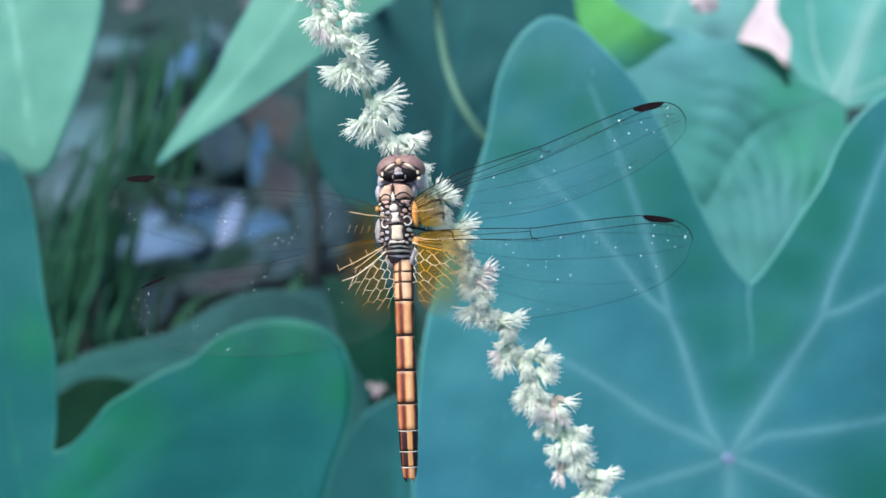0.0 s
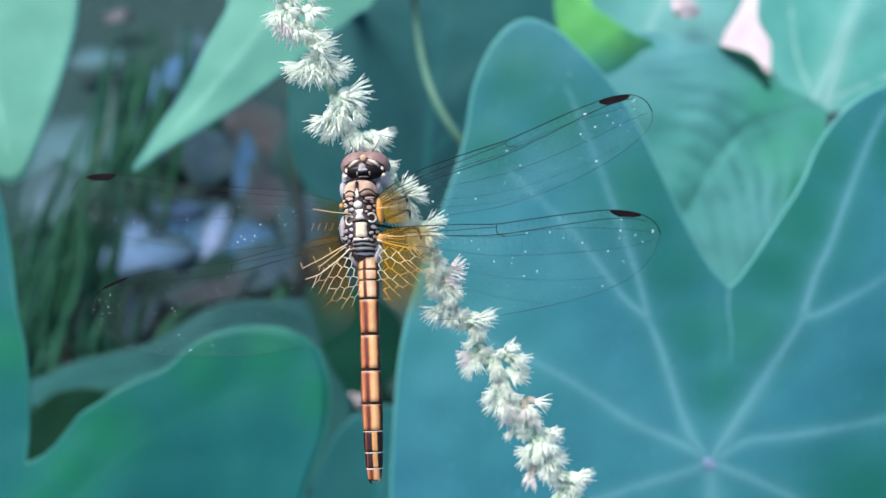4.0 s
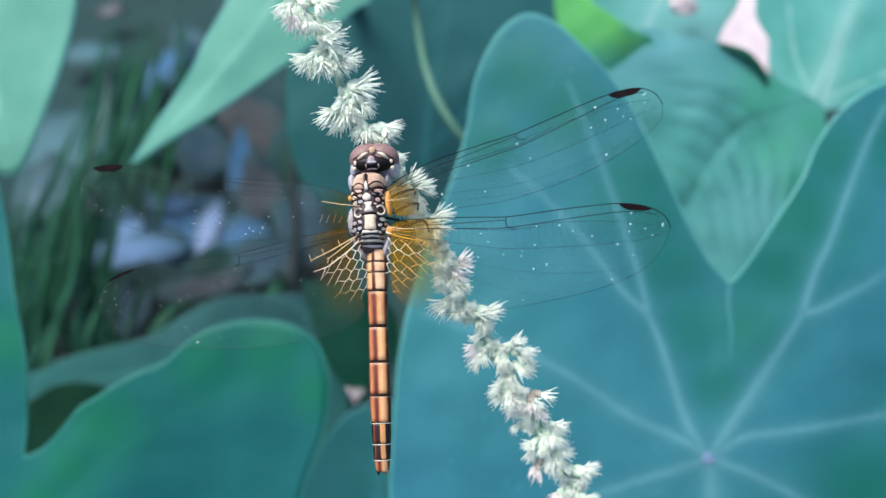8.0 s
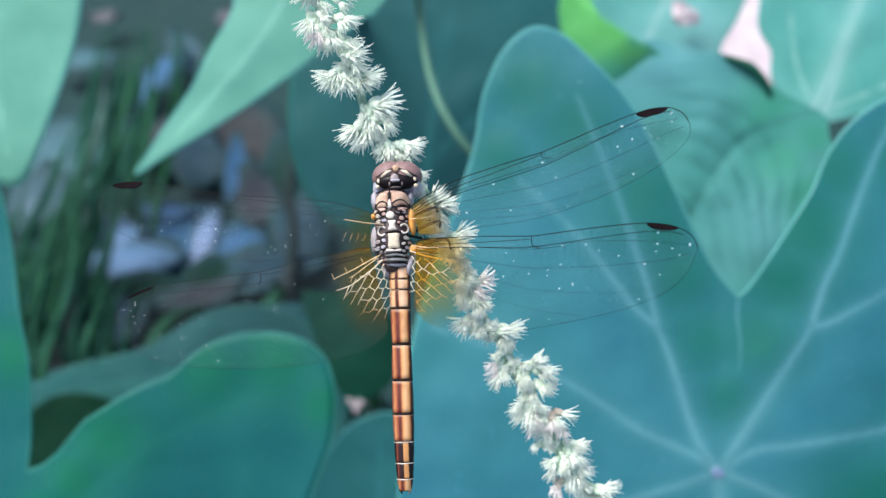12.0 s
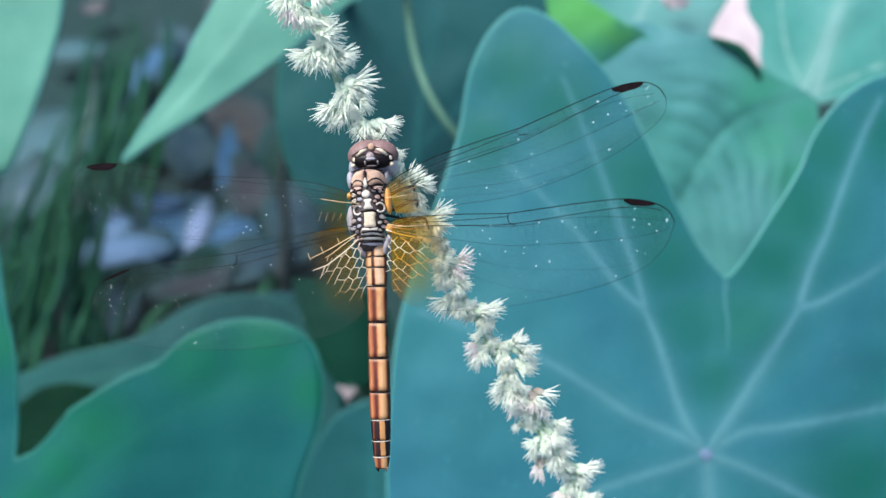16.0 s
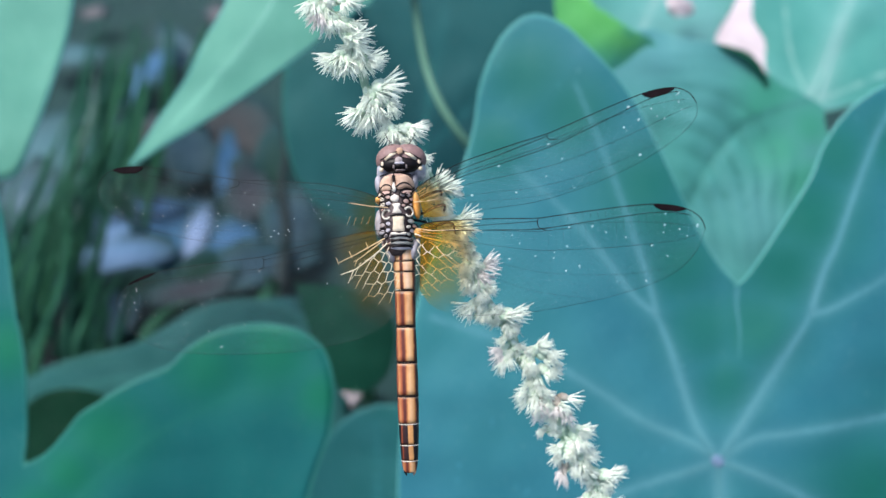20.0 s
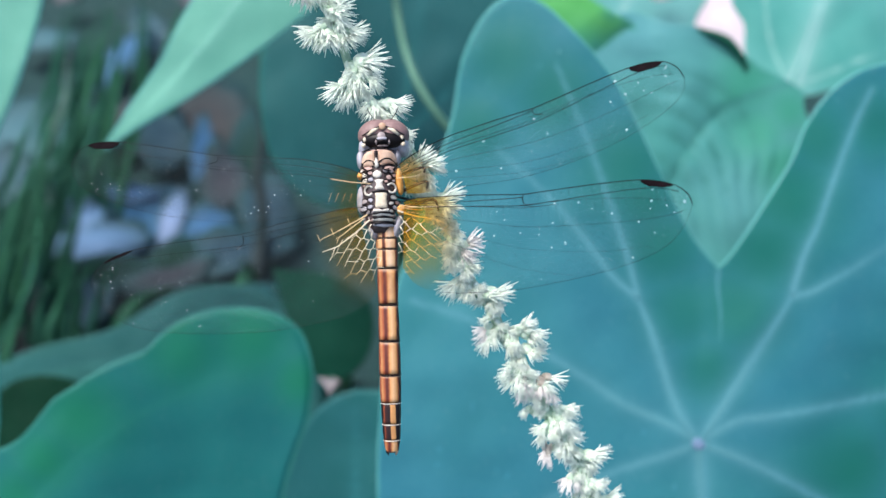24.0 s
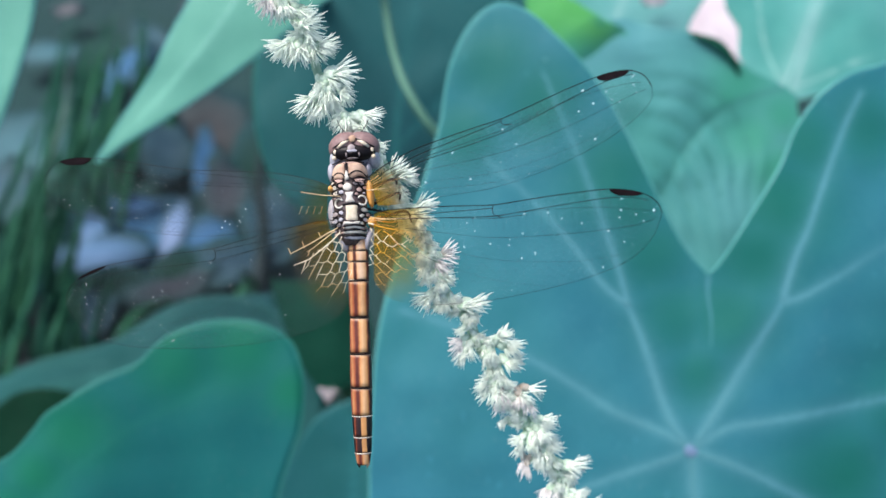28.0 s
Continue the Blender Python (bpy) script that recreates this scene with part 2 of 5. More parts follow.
# Near-black patches paint the shade in gaps between the plants.
LITTER_GAP_SHADE = litter_matter("gap_shade_litter", (0.004, 0.020, 0.015, 1), (0.012, 0.038, 0.030, 1), 0.6, 60, 0.05)
BRISTLE = plain("white_bristle", (0.78, 0.87, 0.76, 1), (0.90, 0.96, 0.87, 1), 0.6, 500)
BRISTLE_PINK = plain("pinkish_bristle", (0.84, 0.78, 0.75, 1), (0.95, 0.92, 0.89, 1), 0.6, 500)
BUD = plain("pale_green_bud", (0.42, 0.58, 0.41, 1), (0.80, 0.89, 0.78, 1), 0.6, 900)
BUD_GREEN = plain("green_flower_foot", (0.30, 0.48, 0.31, 1), (0.66, 0.79, 0.64, 1), 0.6, 1100)
BUD_BROWN = plain("withered_bud", (0.30, 0.26, 0.21, 1), (0.60, 0.54, 0.46, 1), 0.7, 900)
VIOLET = plain("violet_stalk_spot", (0.12, 0.20, 0.31, 1), (0.18, 0.25, 0.37, 1), 0.6, 300, 0.2)
SPECK_DULL = plain("whitish_droplet", (0.12, 0.30, 0.33, 1), (0.20, 0.39, 0.42, 1), 0.5, 500, 0.3)
STALK_DARK = plain("blackish_stalk", (0.014, 0.026, 0.029, 1), (0.036, 0.048, 0.051, 1), 0.6, 80, 0.05)
PALE_GRASS = plain("faded_grass", (0.08, 0.16, 0.14, 1), (0.17, 0.26, 0.24, 1), 0.6, 80, 0.1)
SPIKE_STEM = plain("spike_stem", (0.24, 0.40, 0.26, 1), (0.46, 0.60, 0.46, 1), 0.6, 900)
EYE_BROWN = plain("brown_compound_eye", (0.185, 0.110, 0.105, 1), (0.28, 0.18, 0.175, 1), 0.5, 2500, 0.4)
EYE_GREY = plain("grey_eye_underside", (0.34, 0.34, 0.40, 1), (0.52, 0.52, 0.58, 1), 0.4, 2500, 0.5)
CHITIN = plain("black_chitin", (0.004, 0.003, 0.004, 1), (0.012, 0.009, 0.010, 1), 0.4, 1500, 0.2)
CREAM = plain("cream_chitin", (0.56, 0.45, 0.31, 1), (0.80, 0.70, 0.55, 1), 0.5, 1500)
WHITE_PLATE = plain("ivory_chitin", (0.52, 0.47, 0.40, 1), (0.78, 0.73, 0.65, 1), 0.5, 1500)
KNOB = plain("pinkish_knob", (0.44, 0.26, 0.22, 1), (0.64, 0.46, 0.40, 1), 0.5, 1500)
TAN = plain("tan_chitin", (0.42, 0.25, 0.16, 1), (0.60, 0.41, 0.28, 1), 0.5, 1200)
THORAX_DARK = plain("brown_thorax", (0.022, 0.014, 0.015, 1), (0.12, 0.085, 0.085, 1), 0.5, 1800)
FACE = plain("dusky_face_plate", (0.12, 0.095, 0.095, 1), (0.28, 0.23, 0.23, 1), 0.5, 1800)
LILAC = plain("pinkish_grey_chitin", (0.24, 0.20, 0.20, 1), (0.42, 0.36, 0.36, 1), 0.5, 1500)
FLANK = plain("grey_lilac_flank", (0.30, 0.29, 0.34, 1), (0.46, 0.44, 0.49, 1), 0.55, 1200)
AMBER_VEIN = plain("amber_vein", (0.42, 0.22, 0.07, 1), (0.62, 0.38, 0.15, 1), 0.5, 900)
AMBER_DIM = plain("dim_amber_vein", (0.34, 0.22, 0.07, 1), (0.46, 0.32, 0.13, 1), 0.5, 900)
AMBER_ORANGE = plain("orange_wing_base", (0.55, 0.22, 0.04, 1), (0.80, 0.42, 0.12, 1), 0.5, 700)
AMBER_CREAM = plain("pale_amber_vein", (0.58, 0.40, 0.20, 1), (0.78, 0.60, 0.36, 1), 0.5, 900)
CREAM_VEIN = plain("cream_vein", (0.66, 0.55, 0.38, 1), (0.84, 0.76, 0.60, 1), 0.5, 900)
DARK_VEIN = plain("dark_vein", (0.003, 0.004, 0.005, 1), (0.010, 0.010, 0.011, 1), 0.5, 900, 0.1)
# Same vein, a lighter copy for the wings on one side.
DULL_VEIN = plain("lightened_wing_vein", (0.008, 0.012, 0.013, 1), (0.020, 0.026, 0.028, 1), 0.5, 900, 0.1)
RING_BROWN = plain("dark_brown_ring", (0.020, 0.008, 0.007, 1), (0.06, 0.02, 0.015, 1), 0.5, 900, 0.2)
COLLAR = plain("mottled_collar", (0.40, 0.24, 0.165, 1), (0.66, 0.47, 0.35, 1), 0.5, 1100)
STIGMA = plain("dark_brown_stigma", (0.004, 0.003, 0.004, 1), (0.011, 0.006, 0.008, 1), 0.5, 900, 0.05)
SPECK_SOFT = plain("dull_dust_and_glint", (0.14, 0.34, 0.39, 1), (0.40, 0.58, 0.61, 1), 0.5, 900)
SPECK = plain("white_dust", (0.66, 0.74, 0.75, 1), (0.9, 0.93, 0.93, 1), 0.5, 900)


def belly_matter(name, dark):
    """Abdomen plate: orange, a red-brown line along the back, a ragged black flank and a dark hind ring."""
    m = Mat(name, 0.42)
    x, y, _ = (m.axes()[i] for i in range(3))
    rag = m.noise(900, 4.0)
    wob = m.math("MULTIPLY", m.math("SUBTRACT", rag, 0.5), 0.10)
    xx, yy = m.math("ADD", x, wob), m.math("ADD", y, m.math("MULTIPLY", wob, 0.6))
    soft = m.noise(420, 4.0)
    pale, red, deep, black = (0.80, 0.48, 0.25, 1), (0.26, 0.062, 0.028, 1), (0.035, 0.009, 0.008, 1), (0.007, 0.004, 0.007, 1)
    gold, tan, rust = (0.70, 0.34, 0.12, 1), (0.54, 0.25, 0.11, 1), (0.36, 0.11, 0.042, 1)
    wine, cream = (0.085, 0.018, 0.014, 1), (0.84, 0.60, 0.42, 1)
    if dark == 2:
        stops = [(0.0, red), (0.06, red), (0.12, tan), (0.22, rust), (0.27, red), (0.31, wine), (0.40, wine), (0.45, red), (0.52, gold), (0.64, pale), (0.80, gold), (0.87, red), (0.91, black)]
    elif dark:
        stops = [(0.0, black), (0.10, black), (0.14, red), (0.22, deep), (0.46, black), (0.50, gold), (0.72, gold), (0.76, black)]
    else:
        stops = [(0.0, red), (0.08, tan), (0.15, pale), (0.26, pale), (0.30, red), (0.335, deep), (0.39, deep), (0.43, red), (0.47, pale), (0.62, cream), (0.83, pale), (0.88, red), (0.94, black)]
    c = m.mix(m.math("MULTIPLY", m.ramp(soft, [(0.44, (0, 0, 0)), (0.70, (1, 1, 1))]), 0.38), m.ramp(xx, stops), deep if dark == 1 else red)
    ring = m.ramp(yy, [(0.0, (1, 1, 1)), (0.015, (1, 1, 1)), (0.04, (0, 0, 0))])
    c = m.mix(ring, c, (0.045, 0.016, 0.012, 1))
    if dark != 1:
        front = m.ramp(yy, [(0.88, (0, 0, 0)), (0.95, (0.55, 0.55, 0.55))])
        c = m.mix(front, c, (0.66, 0.44, 0.30, 1))
    m.colour(c).set(Specular_IOR_Level=0.4)
    m.bump(rag, 0.2, 0.00006)
    return m.m


BELLY, BELLY_MID, BELLY_DARK = belly_matter("orange_abdomen", 0), belly_matter("striped_abdomen", 2), belly_matter("dark_tail_plate", 1)


def membrane_matter(name, reach, milky, tone=(0.80, 0.52, 0.09, 1), drop=0.0):
    """Clear wing film, amber towards the root, with a faint grey haze and a soft shine."""
    m = Mat(name, 0.25)
    t = m.t
    out = t.nodes["Material Output"]
    x, y, _ = (m.axes("Object")[i] for i in range(3))
    y = m.math("SUBTRACT", y, drop)
    y = m.math("MULTIPLY", y, 0.70)
    far = m.math("POWER", m.math("ADD", m.math("POWER", m.math("ABSOLUTE", x), 3.0), m.math("POWER", m.math("ABSOLUTE", y), 3.0)), 1 / 3)
    a = m.math("ADD", far, m.math("MULTIPLY", m.noise(500, 3.0), 0.0020))
    amber = m.ramp(m.math("MULTIPLY", a, 100.0 / reach), [(0.42, (1, 1, 1)), (0.70, (0.70, 0.70, 0.70)), (0.97, (0, 0, 0))])
    clear = m.node("ShaderNodeBsdfTransparent")
    m.link(m.mix(amber, (0.985, 0.988, 0.99, 1), tone), clear.inputs["Color"])
    haze = m.node("ShaderNodeBsdfDiffuse")
    m.link(m.mix(amber, (0.35, 0.42, 0.44, 1), (0.70, 0.38, 0.05, 1)), haze.inputs["Color"])
    shine = m.node("ShaderNodeBsdfGlossy", Roughness=0.2)
    shine.inputs["Color"].default_value = (0.9, 0.95, 1, 1)
    mx = t.nodes.new("ShaderNodeMixShader")
    m.link(m.math("ADD", m.math("MULTIPLY", amber, milky), m.math("MULTIPLY", m.noise(260, 4.0), 0.02)), mx.inputs[0])
    m.link(clear.outputs[0], mx.inputs[1])
    m.link(haze.outputs[0], mx.inputs[2])
    mx2 = t.nodes.new("ShaderNodeMixShader")
    mx2.inputs[0].default_value = 0.006
    m.link(mx.outputs[0], mx2.inputs[1])
    m.link(shine.outputs[0], mx2.inputs[2])
    m.link(mx2.outputs[0], out.inputs["Surface"])
    return m.m


# One film in brighter and dimmer copies: each side's light is in its amber.
FILM, FILM_LESS_LIT = membrane_matter("hindwing_film", 0.88, 0.13, (0.84, 0.54, 0.10, 1)), membrane_matter("less_lit_hindwing_film", 0.88, 0.065, (0.80, 0.54, 0.22, 1))
FILM_FORE, FILM_FORE_LESS_LIT = membrane_matter("forewing_film", 0.52, 0.15, drop=0.0026), membrane_matter("less_lit_forewing_film", 0.60, 0.022, (0.84, 0.62, 0.30, 1), 0.0026)


# ---- building helpers ----
def part(name, bm, material, parent, label="", smooth=True):
    """Link a bmesh as one mesh object under a thing or a part."""
    me = bpy.data.meshes.new(name)
    bm.to_mesh(me)
    bm.free()
    if smooth:
        me.polygons.foreach_set("use_smooth", [True] * len(me.polygons))
    me.materials.append(material)
    ob = new(name, me)
    ob.parent = parent
    if label:
        ob["label"] = label
    return ob


def thing(name, m, label, category, group="", kind=""):
    ob = new(name)
    ob.empty_display_size = 0.005
    ob.matrix_world = m
    return tagged(ob, label, category, group, kind)


def smooth_line(pts, n):
    """A Catmull-Rom curve through pts, n samples to a span."""
    p = [Vector(q) for q in pts]
    p = [2 * p[0] - p[1]] + p + [2 * p[-1] - p[-2]]
    out = []
    for i in range(1, len(p) - 2):
        for k in range(n):
            t = k / n
            a, b, c, d = p[i - 1:i + 3]
            out.append(0.5 * ((2 * b) + (c - a) * t + (2 * a - 5 * b + 4 * c - d) * t * t + (3 * b - a - 3 * c + d) * t ** 3))
    out.append(p[-2])
    return out


def tube(bm, pts, radii, sides=6, flat=1.0, normal=None):
    """A tapered tube along pts; flat squeezes it along normal."""
    rings = []
    for i, p in enumerate(pts):
        d = (pts[min(i + 1, len(pts) - 1)] - pts[max(i - 1, 0)]).normalized()
        u = (normal or (Vector((0, 0, 1)) if abs(d.z) < 0.9 else Vector((1, 0, 0))))
        s = d.cross(u).normalized()
        u = s.cross(d)
        r = radii[i] if isinstance(radii, (list, tuple)) else radii
        rings.append([bm.verts.new(p + r * (math.cos(a) * s + flat * math.sin(a) * u)) for a in (2 * math.pi * k / sides for k in range(sides))])
    for a, b in zip(rings, rings[1:]):
        for k in range(sides):
            bm.faces.new((a[k], a[(k + 1) % sides], b[(k + 1) % sides], b[k]))
    bm.faces.new(rings[0][::-1])
    bm.faces.new(rings[-1])
    return bm


def ball(bm, centre, size, seg=12, rings=8, turn=None):
    m = Matrix.Translation(centre) @ (turn or Matrix()) @ Matrix.Diagonal((*size, 1))
    bmesh.ops.create_uvsphere(bm, u_segments=seg, v_segments=rings, radius=1.0, matrix=m)
    return bm


def spread(a, b, n):
    return [a + (b - a) * k / (n - 1) for k in range(n)]


# ---- leaves ----
def leaf(label, m, k, outline, matter, veins=(), vein_matter=None, bend=None, rim=True, rings=30, fine=8, vein_size=0.85, rim_matter=None, tint=(), foot=(0.0, 0.0)):
    """A broad leaf blade round its stalk point. outline: closed curve in drawing units of k metres, y up; veins: (width, points); tint: greener clouds (x, y, size)."""
    root = thing("taro_leaf", m, label, "leaf", "broad leaves")
    bend = bend or (lambda x, y: 0.0)
    edge = smooth_line([Vector((x * k, y * k, 0)) for x, y in outline] + [Vector((outline[0][0] * k, outline[0][1] * k, 0))], fine)[:-1]

    def lift(x, y):
        w = 0.0016 * noise.noise(Vector((x * 28, y * 28, k * 900))) + 0.0005 * noise.noise(Vector((x * 110, y * 110, 3)))
        return bend(x / k, y / k) * k + w

    n, thick = len(edge), 0.0005
    top = [Vector((0, 0, lift(0, 0)))]
    for r in range(1, rings + 1):
        f = (r / rings) ** 0.9
        top += [Vector((e.x * f, e.y * f, lift(e.x * f, e.y * f))) for e in edge]
    size = len(top)
    verts = top + [p - Vector((0, 0, thick)) for p in top]
    faces = []
    for i in range(n):
        j = (i + 1) % n
        faces += [(0, 1 + i, 1 + j), (size, size + 1 + j, size + 1 + i)]
        for r in range(rings - 1):
            a, b = 1 + r * n, 1 + (r + 1) * n
            faces += [(a + i, b + i, b + j, a + j), (size + a + i, size + a + j, size + b + j, size + b + i)]
        a = 1 + (rings - 1) * n
        faces.append((a + i, size + a + i, size + a + j, a + j))
    me = bpy.data.meshes.new("blade")
    me.from_pydata([tuple(p) for p in verts], [], faces)
    me.polygons.foreach_set("use_smooth", [True] * len(me.polygons))
    me.materials.append(matter)
    blade = new("blade", me)
    blade.parent = root
    # how near each point lies to a vein: paler tissue, on the puckered leaf painted pleat shadow
    flat = np.array([(p.x / k, p.y / k) for p in verts])
    near, cloud = np.zeros(len(flat)), np.zeros(len(flat))
    for wide, pts in veins:
        line = np.array([(q.x, q.y) for q in smooth_line([Vector((x, y, 0)) for x, y in pts], 12)])
        w = wide * vein_size * (1.15 - 0.7 * np.linspace(0, 1, len(line)))
        for (x, y), h in zip(line, w):
            d2 = (flat[:, 0] - x) ** 2 + (flat[:, 1] - y) ** 2
            near = np.maximum(near, 0.85 * np.exp(-d2 / (0.8 * h) ** 2) + 0.28 * np.exp(-d2 / (2.4 * h) ** 2))
    for x, y, r in tint:
        cloud = np.maximum(cloud, np.exp(-((flat[:, 0] - x) ** 2 + (flat[:, 1] - y) ** 2) / r ** 2))
    for name, values in (("vein", near), ("tint", cloud)):
        me.attributes.new(name, "FLOAT", "POINT").data.foreach_set("value", np.minimum(values, 1.0).astype(np.float32))
    if rim:
        bm = bmesh.new()
        line = [Vector((e.x, e.y, lift(e.x, e.y) - thick / 2)) for e in edge]
        tube(bm, line + [line[0]], 0.00034, 5)
        part("leaf_rim", bm, rim_matter or RIM, root, "pale thin leaf edge")
    for wide, pts in veins:
        line = smooth_line([Vector((x * k, y * k, 0)) for x, y in pts], 8)
        for v in line:
            v.z = lift(v.x, v.y) - 0.00003
        bm = bmesh.new()
        m_ = len(line) - 1
        tube(bm, line, [0.30 * wide * vein_size * k * (1 - 0.75 * i / m_) for i in range(m_ + 1)], 8, 0.22, Vector((0, 0, 1)))
        part("vein", bm, vein_matter or VEIN, root, "pale leaf vein")
    under = m @ Vector((0, 0, -0.03))
    base = m.inverted() @ Vector((under.x + foot[0], under.y + 0.02 + foot[1], 0.0))
    start = Vector((0, 0, lift(0, 0) - 0.0022))
    mid = start + Vector((0, -0.006, -0.022))
    bm = bmesh.new()
    line = smooth_line([start, mid, (mid * 0.5 + base * 0.5) + Vector((0, 0.01, 0)), base], 8)
    tube(bm, line, [0.0016 + 0.0016 * i / len(line) for i in range(len(line))], 8)
    part("petiole", bm, PETIOLE, root, "green leaf stalk rooted in the mud")
    return root


def place(x, y, d, rx=0, ry=0, rz=0):
    return SLOPE @ Matrix.Translation(spot(x, y, d)) @ pose(0, 0, 0, rx, ry, rz)


# ---- ground ----
bm = bmesh.new()
xs = sorted({round(s * v, 4) for s in (-1, 1) for v in [i * 0.03 for i in range(26)] + [1, 1.5, 3, 8, 30, 120, 500]})
grid = [[bm.verts.new((x, y + 0.4, 0.004 * noise.noise(Vector((x * 14, y * 14, 0))) + 0.002 * noise.noise(Vector((x * 45, y * 45, 5))) if abs(x) < 1 and abs(y) < 1 else 0)) for x in xs] for y in xs]
for a, b in zip(grid, grid[1:]):
    for i in range(len(xs) - 1):
        bm.faces.new((a[i], a[i + 1], b[i + 1], b[i]))
ground = part("ground", bm, MUD, None)
tagged(ground, "dark wet muddy ground with scattered plant litter", "ground", "", "structure")

# ---- the large heart-shaped leaf behind the dragonfly ----
K = 0.212 / F
big_bend = lambda x, y: -0.00016 * (x * x + 0.4 * y * y) + 0.045 * abs(x) * (1 if y > -200 else 0.6) + 8 * math.sin(x / 120) * math.sin(y / 150)
UPPER_VEINS = [
      (15, [(0, 0), (-38, 58), (-66, 145), (-88, 210), (-107, 256)]), (8, [(-107, 256), (-150, 292), (-205, 365), (-270, 440), (-350, 515)]),
      (8, [(-105, 250), (-122, 320), (-145, 390), (-190, 520), (-245, 660)]),
      (18, [(0, 0), (55, 88), (112, 180), (160, 258)]), (11, [(160, 258), (182, 330), (210, 385), (250, 480), (290, 570), (318, 625)]),
      (9, [(160, 256), (200, 268), (260, 300), (340, 345), (450, 400)])]
LOWER_VEINS = [
      (13, [(0, 0), (60, 38), (120, 48), (220, 64), (340, 84), (520, 120)]),
      (13, [(0, 0), (-45, 30), (-130, 68), (-190, 108), (-270, 158), (-380, 210), (-500, 250)]),
      (13, [(0, 0), (-60, -22), (-150, -50), (-240, -85), (-380, -150)]),
      (13, [(0, 0), (70, -25), (160, -70), (260, -130), (400, -230)]),
      (20, [(0, 0), (3, -50), (10, -150), (15, -400), (50, -900)]),
      (2.5, [(35, 300), (34, 270), (38, 230), (36, 180)])]
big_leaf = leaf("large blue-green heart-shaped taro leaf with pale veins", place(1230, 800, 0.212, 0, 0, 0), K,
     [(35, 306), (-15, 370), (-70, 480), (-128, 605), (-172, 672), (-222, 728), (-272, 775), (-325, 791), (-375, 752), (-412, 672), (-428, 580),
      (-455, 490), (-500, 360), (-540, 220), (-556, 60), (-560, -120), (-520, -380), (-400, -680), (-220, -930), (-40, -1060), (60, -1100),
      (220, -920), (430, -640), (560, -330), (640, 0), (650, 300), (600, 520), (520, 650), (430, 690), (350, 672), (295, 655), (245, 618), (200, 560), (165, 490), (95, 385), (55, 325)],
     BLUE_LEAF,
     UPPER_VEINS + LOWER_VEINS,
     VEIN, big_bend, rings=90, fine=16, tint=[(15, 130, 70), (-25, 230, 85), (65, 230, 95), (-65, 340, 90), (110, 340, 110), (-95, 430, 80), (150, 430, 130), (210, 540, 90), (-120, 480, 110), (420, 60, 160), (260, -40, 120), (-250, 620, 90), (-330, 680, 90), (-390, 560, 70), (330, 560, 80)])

bm = bmesh.new()
ball(bm, Vector((0, 0, big_bend(0, 0) * K + 0.0001)), (13 * K, 11 * K, 0.00022), 16, 10)
part("stalk_point", bm, VIOLET, big_leaf, "small violet spot over the stalk")

bm = bmesh.new()
for x, y, r in ((-243, 688, 4), (-242, 495, 4), (-62, 168, 3), (-300, 560, 2.5), (210, 300, 2.5)):
    ball(bm, Vector((x * K, y * K, big_bend(x, y) * K + 0.0004)), (r * 0.4 * K, r * 0.6 * K, 0.0001), 8, 6)
part("pale_speck", bm, SPECK_DULL, big_leaf, "scattered whitish droplets")["kind"] = "stuff"

# ---- the two-lobed leaf low beside it ----
K = 0.222 / F
leaf("deep green taro leaf with two rounded lobes", place(-10, 1020, 0.222, 0, 0, 0), K,
     [(22, 210), (27, 214), (53, 226), (78, 246), (108, 281), (128, 304), (163, 326), (203, 352), (243, 371), (280, 386), (304, 411), (338, 436), (378, 451), (428, 457), (478, 452), (518, 436), (545, 409), (560, 366), (563, 326), (556, 266), (538, 216), (515, 140),
      (490, 0), (430, -160), (280, -330), (80, -440), (-120, -330), (-300, -120), (-380, 120), (-390, 400), (-330, 640), (-230, 760), (-130, 775), (-70, 760), (-34, 700), (-12, 600), (0, 526), (11, 466), (20, 426), (26, 376), (26, 326), (24, 266), (20, 221)],
     DEEP_LEAF, [(9, [(0, 0), (120, 160), (260, 270), (400, 340)]), (9, [(0, 0), (-60, 250), (-90, 500)]), (8, [(0, 0), (200, 30), (400, 40)])], VEIN_DEEP,
     lambda x, y: -0.00022 * (x - 200) ** 2 * (1 if x > 200 else 0.2) + 10 * math.sin(x / 90), vein_size=0.6, rim_matter=RIM_DEEP, tint=[(450, 410, 80), (340, 390, 70), (170, 270, 75), (110, 200, 60), (330, 420, 40), (60, 130, 60), (540, 330, 50), (-10, 420, 60)])

# ---- pale leaf hanging down at the side ----
K = 0.25 / F
leaf("pale green hanging leaf with a pointed tip", place(-130, -190, 0.25), K,
     [(0, 160), (130, 140), (240, 60), (245, 0), (232, -190), (200, -320), (160, -420), (120, -490), (60, -470), (-40, -380), (-140, -200), (-170, 0), (-120, 120)],
     PALE_LEAF, [(8, [(0, 0), (60, -200), (100, -430)])], PALE_VEIN, lambda x, y: 0.0002 * x * x, foot=(-0.16, 0.08))

# ---- long pointed leaf reaching down from above ----
leaf("pale green pointed leaf with a light midrib", place(520, -150, 0.25), K,
     [(60, 120), (190, 60), (170, -40), (105, -140), (82, -153), (-27, -239), (-113, -303), (-188, -354), (-262, -398), (-318, -432), (-290, -385), (-255, -330), (-215, -270), (-185, -205), (-148, -130), (-140, -20), (-80, 90)],
     PALE_LEAF, [(6, [(0, 0), (-80, -160), (-170, -280), (-290, -405)])], PALE_VEIN, lambda x, y: -0.10 * abs(0.8 * x - 0.55 * y - 20) * 0.6, foot=(0.05, 0.12))

